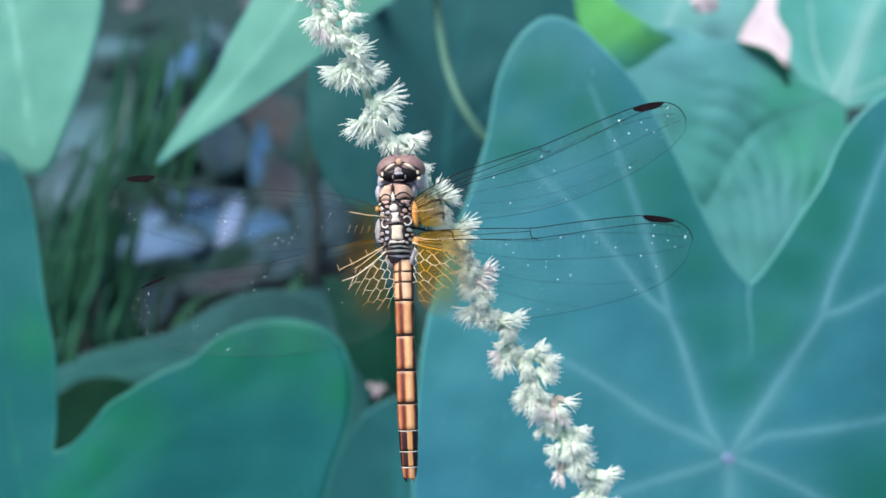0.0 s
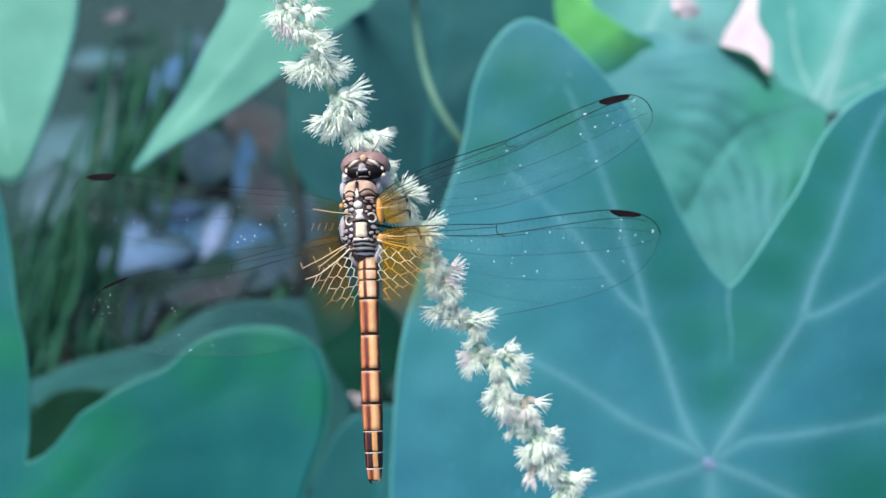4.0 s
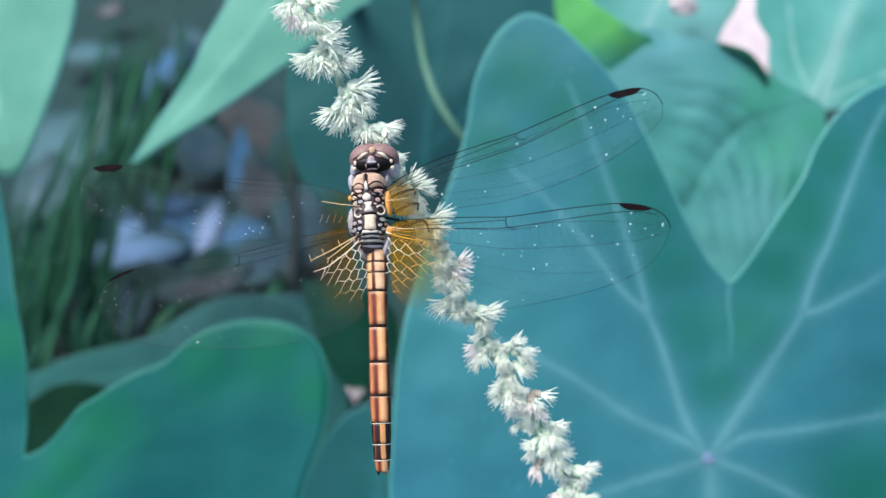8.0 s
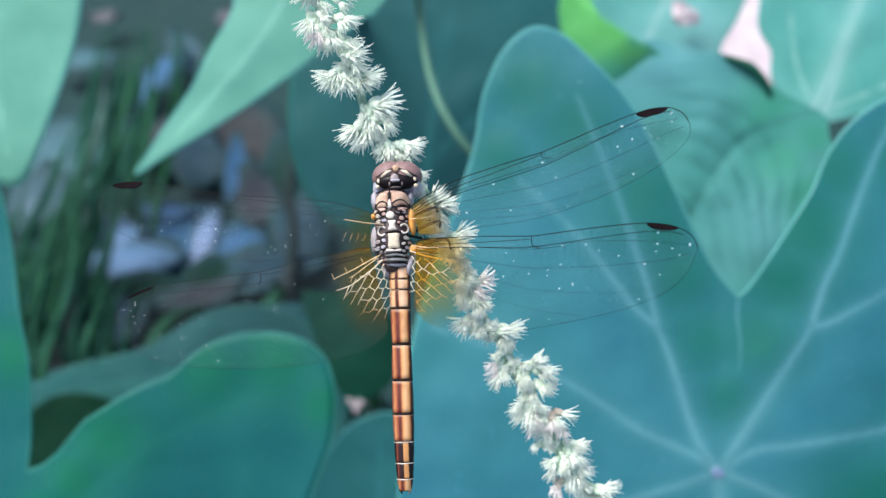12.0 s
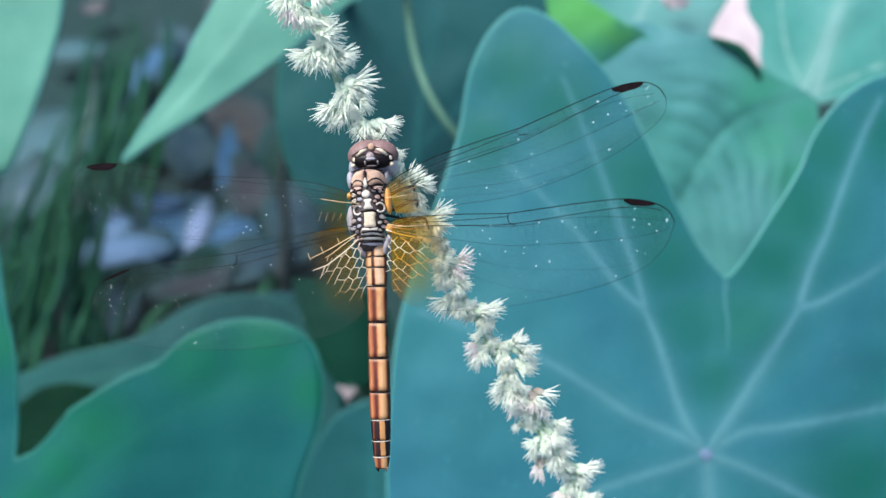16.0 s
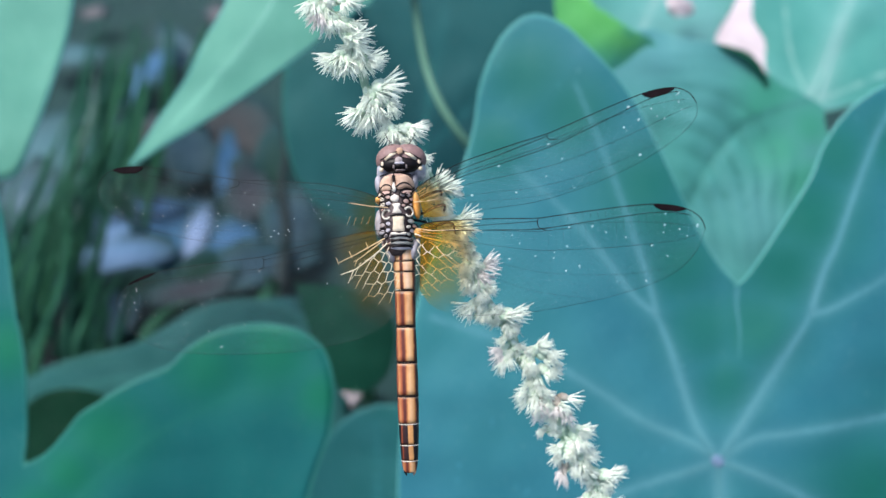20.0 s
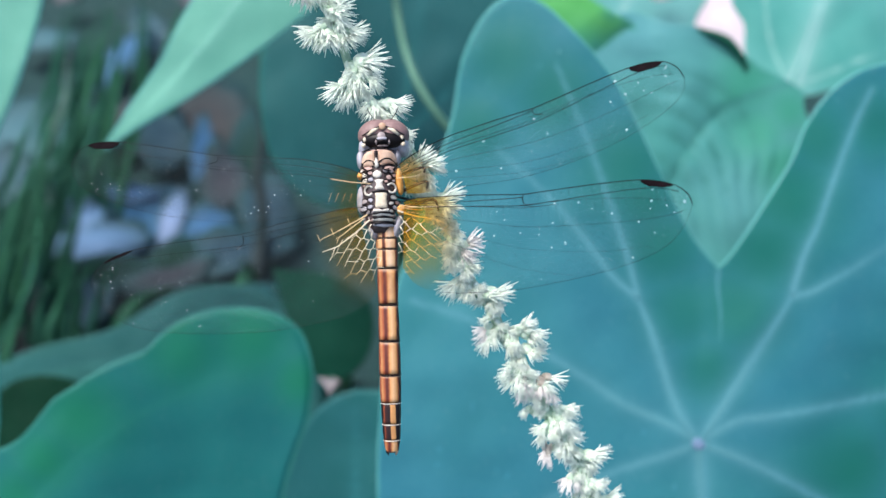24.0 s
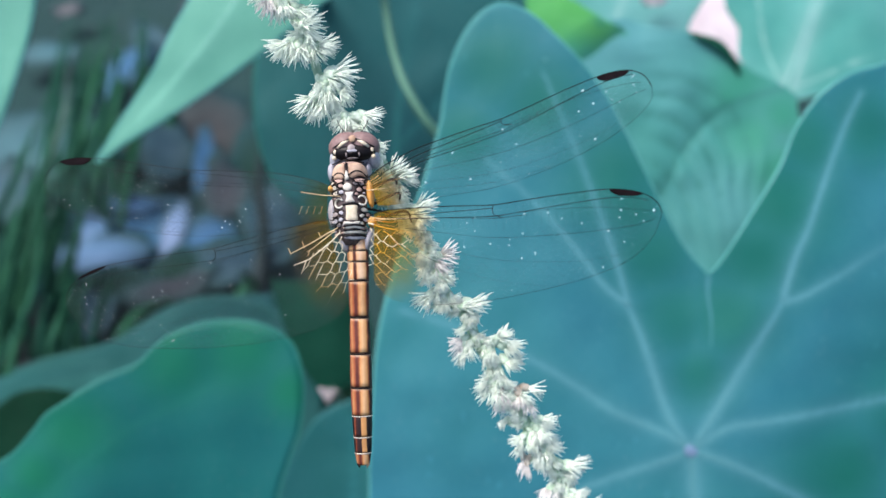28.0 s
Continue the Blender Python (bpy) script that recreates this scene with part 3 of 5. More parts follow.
# ---- dark leaf behind the spike ----
K = 0.30 / F
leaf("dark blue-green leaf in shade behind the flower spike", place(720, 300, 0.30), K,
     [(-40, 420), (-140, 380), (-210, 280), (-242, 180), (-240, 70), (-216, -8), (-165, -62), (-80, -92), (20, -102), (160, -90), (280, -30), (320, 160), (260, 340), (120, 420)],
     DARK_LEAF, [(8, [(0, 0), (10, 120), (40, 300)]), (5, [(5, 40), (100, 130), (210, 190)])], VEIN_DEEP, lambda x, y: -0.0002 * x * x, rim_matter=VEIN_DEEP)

# ---- blue-green leaf low between the two front leaves ----
leaf("blue-green leaf low in the gap between leaves", place(640, 1000, 0.29), 0.29 / F,
     [(0, 300), (-60, 270), (-110, 190), (-140, 60), (-120, -120), (0, -220), (130, -120), (150, 60), (120, 220), (60, 290)],
     GAP_LEAF, [(6, [(0, 0), (0, 260)])], GAP_LEAF, rim=False)

# ---- dim leaves behind the low leaf, shade set in darker leaf colours ----
K = 0.33 / F
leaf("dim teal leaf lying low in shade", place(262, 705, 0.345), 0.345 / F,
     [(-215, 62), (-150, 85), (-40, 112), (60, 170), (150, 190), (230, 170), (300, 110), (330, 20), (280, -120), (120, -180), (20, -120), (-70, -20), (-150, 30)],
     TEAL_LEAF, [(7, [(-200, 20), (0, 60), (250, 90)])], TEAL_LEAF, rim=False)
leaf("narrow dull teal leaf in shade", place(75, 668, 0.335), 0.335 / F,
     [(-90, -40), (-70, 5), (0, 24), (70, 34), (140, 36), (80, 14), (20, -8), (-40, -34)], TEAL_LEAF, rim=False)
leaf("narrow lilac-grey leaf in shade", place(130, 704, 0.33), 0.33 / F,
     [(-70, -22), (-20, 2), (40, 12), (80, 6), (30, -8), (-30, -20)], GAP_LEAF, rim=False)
leaf("green leaf painted near black for deep shade", place(80, 790, 0.32), 0.32 / F,
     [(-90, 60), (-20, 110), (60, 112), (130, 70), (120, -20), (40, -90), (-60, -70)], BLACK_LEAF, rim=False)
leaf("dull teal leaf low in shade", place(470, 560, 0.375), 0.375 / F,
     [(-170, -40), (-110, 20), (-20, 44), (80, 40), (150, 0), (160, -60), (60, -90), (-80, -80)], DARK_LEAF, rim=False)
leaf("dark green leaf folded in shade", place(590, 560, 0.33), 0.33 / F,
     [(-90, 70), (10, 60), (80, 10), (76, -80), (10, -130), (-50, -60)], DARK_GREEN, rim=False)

# ---- rumpled leaf behind the big one ----
K = 0.272 / F


def midrib_off(s_):
    """How far the bowed midrib swings aside, s_ units along it."""
    return -26 - 44 * math.sin(math.pi * min(max(s_, 0.0), 290.0) / 290)


def rumple(x, y):
    """Soft hollows, and arched pleats that leave the bowed midrib and bend towards the tip."""
    s_ = -0.763 * x - 0.646 * y + 10
    u = 0.646 * x - 0.763 * y - midrib_off(s_)
    wob = 14 * noise.noise(Vector((x / 70, y / 70, 2)))
    bowed = s_ - (0.0034 if u > 0 else 0.0042) * u * u + wob
    on = min(1.0, max(0.0, (s_ - 60) / 110)) * math.exp(-(u / 150) ** 4) * (1.7 if u > 0 else 0.5)
    groove = -3.0 * math.exp(-(u / 10) ** 2) * min(1.0, max(0.0, (s_ - 60) / 80))
    return 7 * noise.noise(Vector((x / 75, y / 75, 6))) + on * (1.5 + 1.6 * noise.noise(Vector((x / 60, y / 60, 8)))) * math.cos(bowed / 40 * 2 * math.pi) + groove + 0.03 * x


def rib_line(along_rib, side, reach=130):
    """A side rib that leaves the midrib and bends towards the tip."""
    out = []
    for u in spread(0, reach, 6):
        s_ = along_rib + (0.0034 if side > 0 else 0.0042) * u * u
        w = side * u + midrib_off(s_)
        out.append((-0.763 * (s_ - 10) + 0.646 * w, -0.646 * (s_ - 10) - 0.763 * w))
    return out


# Side ribs, tinted dark in place of the shadow between pleats.
RIBS = [(2.6, rib_line(60 + 40 * k, side, 135 - 12 * k)) for k in range(1, 6) for side in (-1, 1)]
puckered = leaf("pale green leaf with puckered curved ribs", place(1420, 190, 0.272), K,
     [(6, 12), (-40, 40), (-100, 65), (-130, 100), (-172, 120), (-230, 130), (-300, 150), (-380, 130), (-440, 60), (-450, -60), (-420, -220), (-330, -360), (-200, -430), (-100, -400), (-20, -310), (30, -200), (34, -100), (10, -40)],
     MOTTLED_LEAF, [(5, [(-0.763 * (q - 10) + 0.646 * midrib_off(q), -0.646 * (q - 10) - 0.763 * midrib_off(q)) for q in (5, 60, 110, 160, 210, 260, 300)])] + RIBS, MOTTLED_LEAF, rumple, rim=False, rings=60, fine=10,
     tint=[(-30, -120, 55), (-75, -60, 60), (-90, 30, 70), (-20, -20, 50), (-110, 10, 40)])

bm = bmesh.new()
tube(bm, smooth_line([Vector((x * K, y * K, z * K)) for x, y, z in ((-190, 124, -6), (-160, 112, 2), (-130, 98, 4), (-104, 70, 3), (-92, 46, -6))], 6), [float(K * r) for r in np.interp(np.linspace(0, 1, 25), (0, 0.5, 1), (3, 9, 3.5))], 8, 0.6)
part("edge_strip", bm, DARK_GREEN, puckered, "dark green strip along the leaf edge")

# ---- bright leaf in the upper corner ----
K = 0.306 / F
leaf("pale green leaf with bright veins spreading from one point", place(1408, 174, 0.306), K,
     [(6, -14), (-38, 12), (-78, 60), (-80, 114), (-103, 177), (-53, 361), (107, 421), (287, 341), (397, 201), (367, 86), (227, 52), (139, 22), (80, 2), (40, -10)],
     MID_LEAF, [(15, [(0, 0), (20, 50), (44, 120), (90, 260)]), (3, [(0, 0), (80, 34), (220, 90)]), (2.5, [(0, 0), (-36, 90), (-50, 210)])], MID_LEAF, lambda x, y: -0.0003 * x * x, rim=False)
leaf("green leaf with soft light streaks", place(1190, -60, 0.32), 0.32 / F,
     [(0, 60), (-120, 40), (-190, -60), (-170, -170), (-80, -210), (10, -190), (46, -130), (56, -104), (82, -60), (98, 0), (70, 50)],
     MID_LEAF, [(6, [(0, 40), (-60, -60), (-100, -160)])], PALE_VEIN, rim=False)

# ---- lime green leaf ----
leaf("fresh lime green leaf of another plant", place(1030, 40, 0.2706), 0.2706 / F,
     [(-40, 120), (-60, 95), (-76, 70), (-78, 40), (-64, -8), (-10, -62), (20, -72), (38, -74), (60, -64), (72, -58), (90, -50), (104, -34), (96, -18), (66, -6), (36, 10), (12, 26), (-6, 38), (-18, 60), (-28, 90)],
     LIME_LEAF, [(3, [(-50, 80), (10, 30), (70, -10)])], LIME_LEAF, lambda x, y: -18 * min(1.0, max(0.0, (0.6 * x - 0.8 * y - 18) / 60)) ** 1.5, rim=False,
     tint=[(0, -68, 30), (35, -72, 34), (64, -58, 26), (90, -42, 28), (102, -24, 28), (92, -6, 24), (60, 2, 18)])


# ---- vine, grass, litter ----
def ribbon(bm, line, widths, side):
    """A thin folded blade along a line."""
    rows = []
    for p, w in zip(line, widths):
        rows.append([bm.verts.new(p - side * w), bm.verts.new(p + Vector((0, 0, -0.3 * w))), bm.verts.new(p + side * w), bm.verts.new(p + Vector((0, 0, -0.3 * w - 0.0003)))])
    for a, b in zip(rows, rows[1:]):
        for k in range(4):
            bm.faces.new((a[k], a[(k + 1) % 4], b[(k + 1) % 4], b[k]))
    return bm


vine = thing("vine", SLOPE, "thin yellow-green vine stem in front of dark leaf", "vine")
bm = bmesh.new()
vl = smooth_line([spot(690, -150, 0.262), spot(700, -60, 0.262), spot(708, 20, 0.26), spot(722, 100, 0.258), spot(745, 165, 0.256), spot(786, 230, 0.256), spot(850, 300, 0.262), spot(930, 380, 0.27)], 8)
tube(bm, vl + smooth_line([vl[-1], ground_under(vl[-1])], 4)[1:], 0.0010, 8)
part("stem", bm, VINE, vine)

rng = random.Random(4)
blades = [(112, 310, 152, 110, 0.45, 13, PALE_GRASS), (560, 640, 500, 520, 0.38, 18, GRASS), (430, 560, 450, 470, 0.42, 30, GRASS), (330, 230, 352, 30, 0.52, 20, GRASS), (240, 600, 330, 520, 0.41, 26, GRASS), (60, 560, 120, 360, 0.43, 9, PALE_GRASS)]
for i in range(38):
    x0 = -130 + 4.7 * i + rng.uniform(-10, 10)
    blades.append((x0, rng.uniform(640, 700), min(x0 + rng.uniform(50, 130), rng.uniform(95, 150)), rng.uniform(280, 460), rng.uniform(0.40, 0.45), rng.uniform(6, 13), rng.choice((GRASS, GRASS, GRASS_DIM))))
for i in range(24):
    x0 = 96 - 5.6 * i + rng.uniform(-8, 8)
    blades.append((x0, rng.uniform(560, 640), x0 + rng.uniform(70, 130), rng.uniform(150, 320), rng.uniform(0.42, 0.46), rng.uniform(6, 14), rng.choice((GRASS, GRASS, GRASS_DIM))))
for i in range(22):
    x0 = 100 + 7 * i + rng.uniform(-14, 14)
    blades.append((x0, rng.uniform(320, 400), x0 + rng.uniform(15, 85), rng.uniform(10, 150), rng.uniform(0.46, 0.50), rng.uniform(6, 13), rng.choice((GRASS, GRASS_DIM, GRASS_DIM))))
for i in range(14):
    x0 = 84 + 8 * i + rng.uniform(-8, 8)
    blades.append((x0, rng.uniform(600, 640), x0 + rng.uniform(-6, 40), rng.uniform(465, 540), rng.uniform(0.40, 0.43), rng.uniform(7, 14), rng.choice((GRASS, GRASS_DIM, GRASS_DIM))))
for x0, y0, x1, y1, d0, w, mt in blades:
    faded = mt is PALE_GRASS
    g = thing("grass_blade", SLOPE, "faded greyish grass blade" if faded else "dark green grass blade growing from the mud", "grass", "grass blades")
    a, b = spot(x0, y0, d0), spot(x1, y1, d0 - 0.02)
    foot = ground_under(a)
    line = smooth_line([foot, a, a.lerp(b, 0.5) + Vector((rng.uniform(-0.006, 0.006), 0.004, 0)), b], 6)
    n = len(line) - 1
    bm = bmesh.new()
    ribbon(bm, line, [w * 0.62 * d0 / F * (1.15 - 1.0 * (i / n) ** 3) for i in range(n + 1)], Vector((0.95, -0.25, 0.1)).normalized())
    part("blade", bm, mt, g)

stalk = thing("dead_stalk", SLOPE, "blackish rotten plant stalk standing in the mud", "stalk")
bm = bmesh.new()
line = smooth_line([ground_under(spot(482, 520, 0.45)), spot(478, 500, 0.45), spot(490, 400, 0.455), spot(482, 320, 0.455), spot(492, 250, 0.46), spot(484, 205, 0.46)], 6)
tube(bm, line, [0.0036 - 0.00008 * i for i in range(len(line))], 10)
part("stem", bm, STALK_DARK, stalk)


def litter(label, x, y, sx, sy, turn, matter, seed, name="dead_leaf", curl=0.004, tilt=18, away=None):
    """A curled dead leaf lying on the mud below the given sight line."""
    eye, way = SLOPE.translation, SLOPE.to_3x3() @ spot(x, y, 1).normalized()
    level = 0.010 if sx * sy > 0.0003 else 0.015
    hit = eye + way * (-(eye.z - level) / way.z)
    if away:
        hit = SLOPE @ spot(x, y, away)
    ob = thing(name, pose(hit.x, hit.y, hit.z, tilt, 0, turn), label, "dead leaf", "litter")
    r = random.Random(seed)
    bm = bmesh.new()
    n, rows = 36, []
    ph = r.uniform(0, 6)
    for f in (0.25, 0.5, 0.75, 1.0):
        row = []
        for i in range(n):
            a = 2 * math.pi * i / n
            rr = f * (1 + 0.42 * noise.noise(Vector((1.1 * math.cos(a), 1.1 * math.sin(a), seed * 3.7))) + 0.26 * noise.noise(Vector((2.9 * math.cos(a), 2.9 * math.sin(a), seed * 5.3))))
            px, py = sx * rr * math.cos(a), sy * rr * math.sin(a)
            row.append((px, py, curl * math.sin(px / sx * 4 + ph) * f + curl * 0.6 * math.cos(py / sy * 5)))
        rows.append(row)
    for dz, flip in ((0, False), (-0.0004, True)):
        vs = [[bm.verts.new((a, b, c + dz)) for a, b, c in row] for row in rows]
        c = bm.verts.new((0, 0, dz + curl * 0.6))
        for i in range(n):
            j = (i + 1) % n
            f = [c, vs[0][i], vs[0][j]]
            bm.faces.new(f[::-1] if flip else f)
            for a, b in zip(vs, vs[1:]):
                f = [a[i], b[i], b[j], a[j]]
                bm.faces.new(f[::-1] if flip else f)
        if not flip:
            edge = vs[-1]
    for i in range(n):
        bm.faces.new((edge[i], vs[-1][i], vs[-1][(i + 1) % n], edge[(i + 1) % n]))
    part("blade", bm, matter, ob)
    return ob


# Blue and lilac shapes hold the sky's reflection in their colour.
LITTER_NEAR = (("large blue and lilac leaf shape painting sky reflection on mud", 238, 404, 0.034, 0.024, 6, LITTER_BLOTCHED, 22), ("lilac leaf shape painting a streak of reflected sky", 332, 398, 0.0065, 0.020, -8, LITTER_LILAC, 3),
             ("pale lilac leaf shape painting reflected sky", 205, 438, 0.023, 0.0105, 4, LITTER_PALE, 51), ("pale lilac leaf shape painting reflected sky", 182, 396, 0.0110, 0.0090, 4, LITTER_PALE, 52), ("bluish leaf shape painting reflected sky", 258, 352, 0.015, 0.0060, -6, LITTER_BLUE, 53),
             ("dull bluish dead leaf on wet mud", 396, 412, 0.012, 0.011, 20, LITTER_NAVY, 4), ("bluish leaf shape painting sky reflected off mud", 387, 285, 0.0060, 0.022, 5, LITTER_NAVY, 5), ("dull bluish dead leaf on wet mud", 55, 515, 0.014, 0.014, 60, LITTER_NAVY, 6),
             ("pale blue dead leaf on wet mud", 115, 85, 0.016, 0.010, 10, LITTER_SKY, 7), ("bluish leaf shape painting sky reflected off mud", 246, 118, 0.009, 0.028, -25, LITTER_BLUE, 8),
             ("pale blue dead leaf on wet mud", 70, 255, 0.040, 0.024, -10, LITTER_SKY, 18), ("dull bluish dead leaf on wet mud", 320, 255, 0.014, 0.020, 15, LITTER_INK, 24), ("dull bluish dead leaf on wet mud", 500, 390, 0.014, 0.020, 10, LITTER_INK, 23),
             ("dull bluish dead leaf on wet mud", 430, 460, 0.022, 0.012, 10, LITTER_INK, 25), ("dull bluish dead leaf on wet mud", 190, 545, 0.010, 0.012, 10, LITTER_INK, 26), ("near-black leaf shape painting a shaded gap", 210, 492, 0.022, 0.009, 8, LITTER_GAP_SHADE, 54), ("near-black leaf shape painting a shaded gap", 75, 465, 0.008, 0.018, -8, LITTER_GAP_SHADE, 55),
             ("purplish brown dead leaf on wet mud", 330, 495, 0.020, 0.007, 22, LITTER_PLUM, 27), ("purplish brown dead leaf on wet mud", 85, 585, 0.008, 0.018, 5, LITTER_PLUM, 28), ("purplish brown dead leaf on wet mud", 420, 330, 0.012, 0.022, 5, LITTER_PLUM, 29))
LITTER_FAR = (
             ("brown dead leaf on wet mud", 400, 230, 0.022, 0.030, 15, LITTER_BROWN, 9), ("brown dead leaf on wet mud", 250, 240, 0.014, 0.030, -30, LITTER_BROWN, 10),
             ("brown dead leaf on wet mud", 50, 610, 0.012, 0.008, 0, LITTER_BROWN, 11), ("near-black leaf shape painting a shaded gap", 570, 730, 0.010, 0.016, 20, LITTER_GAP_SHADE, 12),
             ("near-black leaf shape painting a shaded gap", 340, 470, 0.020, 0.010, 30, LITTER_GAP_SHADE, 13), ("near-black leaf shape painting a shaded gap", 470, 330, 0.010, 0.040, 5, LITTER_GAP_SHADE, 14),
             ("near-black leaf shape painting a shaded gap", 110, 740, 0.030, 0.026, 10, LITTER_GAP_SHADE, 36), ("near-black leaf shape painting a shaded gap", 90, 430, 0.020, 0.014, 50, LITTER_GAP_SHADE, 15),
             ("bleached pinkish dead leaf on the ground", 1285, 30, 0.045, 0.045, 20, LITTER_PINK, 16), ("greyish pink scrap of dead leaf on mud", 150, 6, 0.010, 0.007, 0, LITTER_SCRAP, 31), ("greyish pink scrap of dead leaf on mud", 372, 12, 0.008, 0.010, 30, LITTER_SCRAP, 32), ("dull bluish dead leaf on wet mud", 300, 70, 0.010, 0.020, 30, LITTER_DIM, 33),
             ("dull bluish dead leaf on wet mud", 30, 330, 0.014, 0.018, -20, LITTER_DIM, 34), ("bleached pinkish dead leaf on the ground", 1190, -10, 0.02, 0.02, 0, LITTER_PINK, 17))
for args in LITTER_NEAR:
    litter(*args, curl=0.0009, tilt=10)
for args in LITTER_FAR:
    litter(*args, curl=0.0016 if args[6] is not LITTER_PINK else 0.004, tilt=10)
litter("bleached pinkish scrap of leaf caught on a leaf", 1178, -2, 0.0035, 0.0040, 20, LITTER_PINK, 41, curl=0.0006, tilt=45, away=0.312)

# ---- small pale flower low in the gap ----
fl = thing("fallen_flower", place(600, 692, 0.32), "small pale pink flower caught low among leaves", "flower")
for i, k in enumerate((1.0, 0.55, 1.25, 0.6, 0.95, 0.5)):
    a = i * math.pi / 3 + 0.4 * k
    bm = bmesh.new()
    ball(bm, Vector((math.cos(a) * 0.0014 * k, math.sin(a) * 0.0014 * k, 0)), (0.0016 * k, 0.0008, 0.0006), 8, 6, pose(0, 0, 0, 0, 0, math.degrees(a)))
    part("petal", bm, LITTER_PINK, fl)
bm = bmesh.new()
tube(bm, smooth_line([Vector((0, 0, 0)), Vector((0, -0.004, -0.02)), place(600, 692, 0.32).inverted() @ (SLOPE @ ground_under(spot(600, 692, 0.33)))], 5), 0.0005, 6)
part("flower_stalk", bm, VINE, fl)

# ---- flower spike ----
spike = thing("flower_spike", SLOPE, "slender spike of bristly greenish-white flower tufts", "flower spike")
SPINE = [spot(*p) for p in ((478, -150, 0.126), (498, -70, 0.127), (520, 0, 0.1275), (545, 40, 0.128), (564, 80, 0.129), (582, 120, 0.1295), (592, 150, 0.130), (606, 185, 0.1302), (640, 225, 0.1305), (690, 285, 0.1310), (716, 335, 0.1315),
                            (742, 385, 0.1325), (765, 425, 0.1335), (786, 480, 0.1345), (806, 525, 0.1355), (838, 565, 0.1362), (858, 610, 0.1370), (888, 655, 0.1375), (912, 700, 0.1380), (945, 760, 0.139), (975, 805, 0.140), (1000, 850, 0.141), (1030, 905, 0.142), (1085, 980, 0.144), (1150, 1080, 0.147))]
line = smooth_line(SPINE, 5)
bm = bmesh.new()
low = line[-1]
line += smooth_line([low, low + Vector((0.012, -0.02, -0.01)), ground_under(low + Vector((0.03, -0.02, -0.02)))], 6)[1:]
tube(bm, line, [0.00042 + 0.0005 * i / len(line) for i in range(len(line))], 8)
part("stem", bm, SPIKE_STEM, spike)

# each flower: across, down, way of its brush in degrees, reach
FLOWERS_TOP = [(480, -120, 200, 1.1), (520, -95, -20, 1.0), (500, -60, 215, 1.1), (545, -45, -10, 1.0), (500, -10, 248, 1.15), (515, 10, 258, 1.2), (526, 18, 282, 1.0), (546, -8, -25, 1.0),
               (555, 32, -15, 0.95), (562, 58, 5, 1.2), (575, 72, -45, 1.0), (545, 82, 212, 1.15), (545, 85, 245, 1.25), (555, 90, 275, 1.2), (582, 96, 5, 1.1), (582, 98, -40, 0.9)]
FLOWERS_HIGH = [(608, 146, 8, 1.35), (622, 164, -35, 1.0), (600, 154, 318, 0.9), (602, 164, 238, 0.95), (612, 172, 282, 0.95), (590, 176, 217, 1.35), (594, 186, 250, 1.15), (608, 184, -72, 1.0), (632, 212, 248, 1.0), (642, 216, 280, 0.9), (656, 216, -12, 1.25), (678, 262, -30, 0.9),
                (690, 350, -25, 0.9), (698, 362, 335, 1.0), (708, 376, 350, 1.0), (722, 384, 320, 0.9), (704, 326, 52, 1.15), (714, 326, 8, 1.2), (720, 338, -48, 0.9), (748, 386, 18, 1.2), (748, 390, -28, 1.0)]
FLOWERS_MID = [(784, 458, 22, 1.1), (786, 466, -30, 1.0), (776, 474, 252, 1.05), (792, 492, -12, 0.9), (788, 518, 218, 1.15), (800, 530, 262, 0.9), (832, 542, 12, 1.15), (842, 548, -72, 0.95),
               (836, 602, 208, 0.9), (840, 616, 255, 0.95), (882, 606, 42, 1.15), (894, 610, -8, 1.1), (882, 620, 262, 0.9), (900, 636, -14, 1.05), (890, 654, 268, 0.9), (882, 672, 200, 0.95)]
FLOWERS_FOOT = [(886, 684, 258, 1.2), (902, 692, 270, 1.1), (928, 690, -16, 1.05), (934, 700, -78, 1.0), (906, 744, 205, 0.6), (956, 746, 0, 1.1), (960, 760, -48, 0.9), (930, 776, 215, 0.95), (940, 780, -72, 0.7),
                (962, 786, -12, 1.0), (970, 796, 258, 1.05), (940, 812, 262, 0.9), (1004, 822, 10, 1.15), (1010, 830, -65, 0.9), (986, 856, 238, 1.05), (1014, 872, 0, 0.95)]
FLOWERS_BASE = [(1000, 882, 262, 0.9), (1032, 905, 15, 1.1), (1030, 910, 232, 1.0), (1058, 935, 0, 1.1), (1060, 965, 222, 1.0), (1100, 990, 0, 1.0)]
WITHERED = {(940, 812), (928, 690), (902, 692)}
ROSY = {(784, 458), (786, 466), (836, 602), (986, 856), (515, 10), (934, 700), (940, 812), (902, 692)}


def spine_near(y):
    return min(SPINE, key=lambda s: abs(441 - s.y / -s.z * F - y))


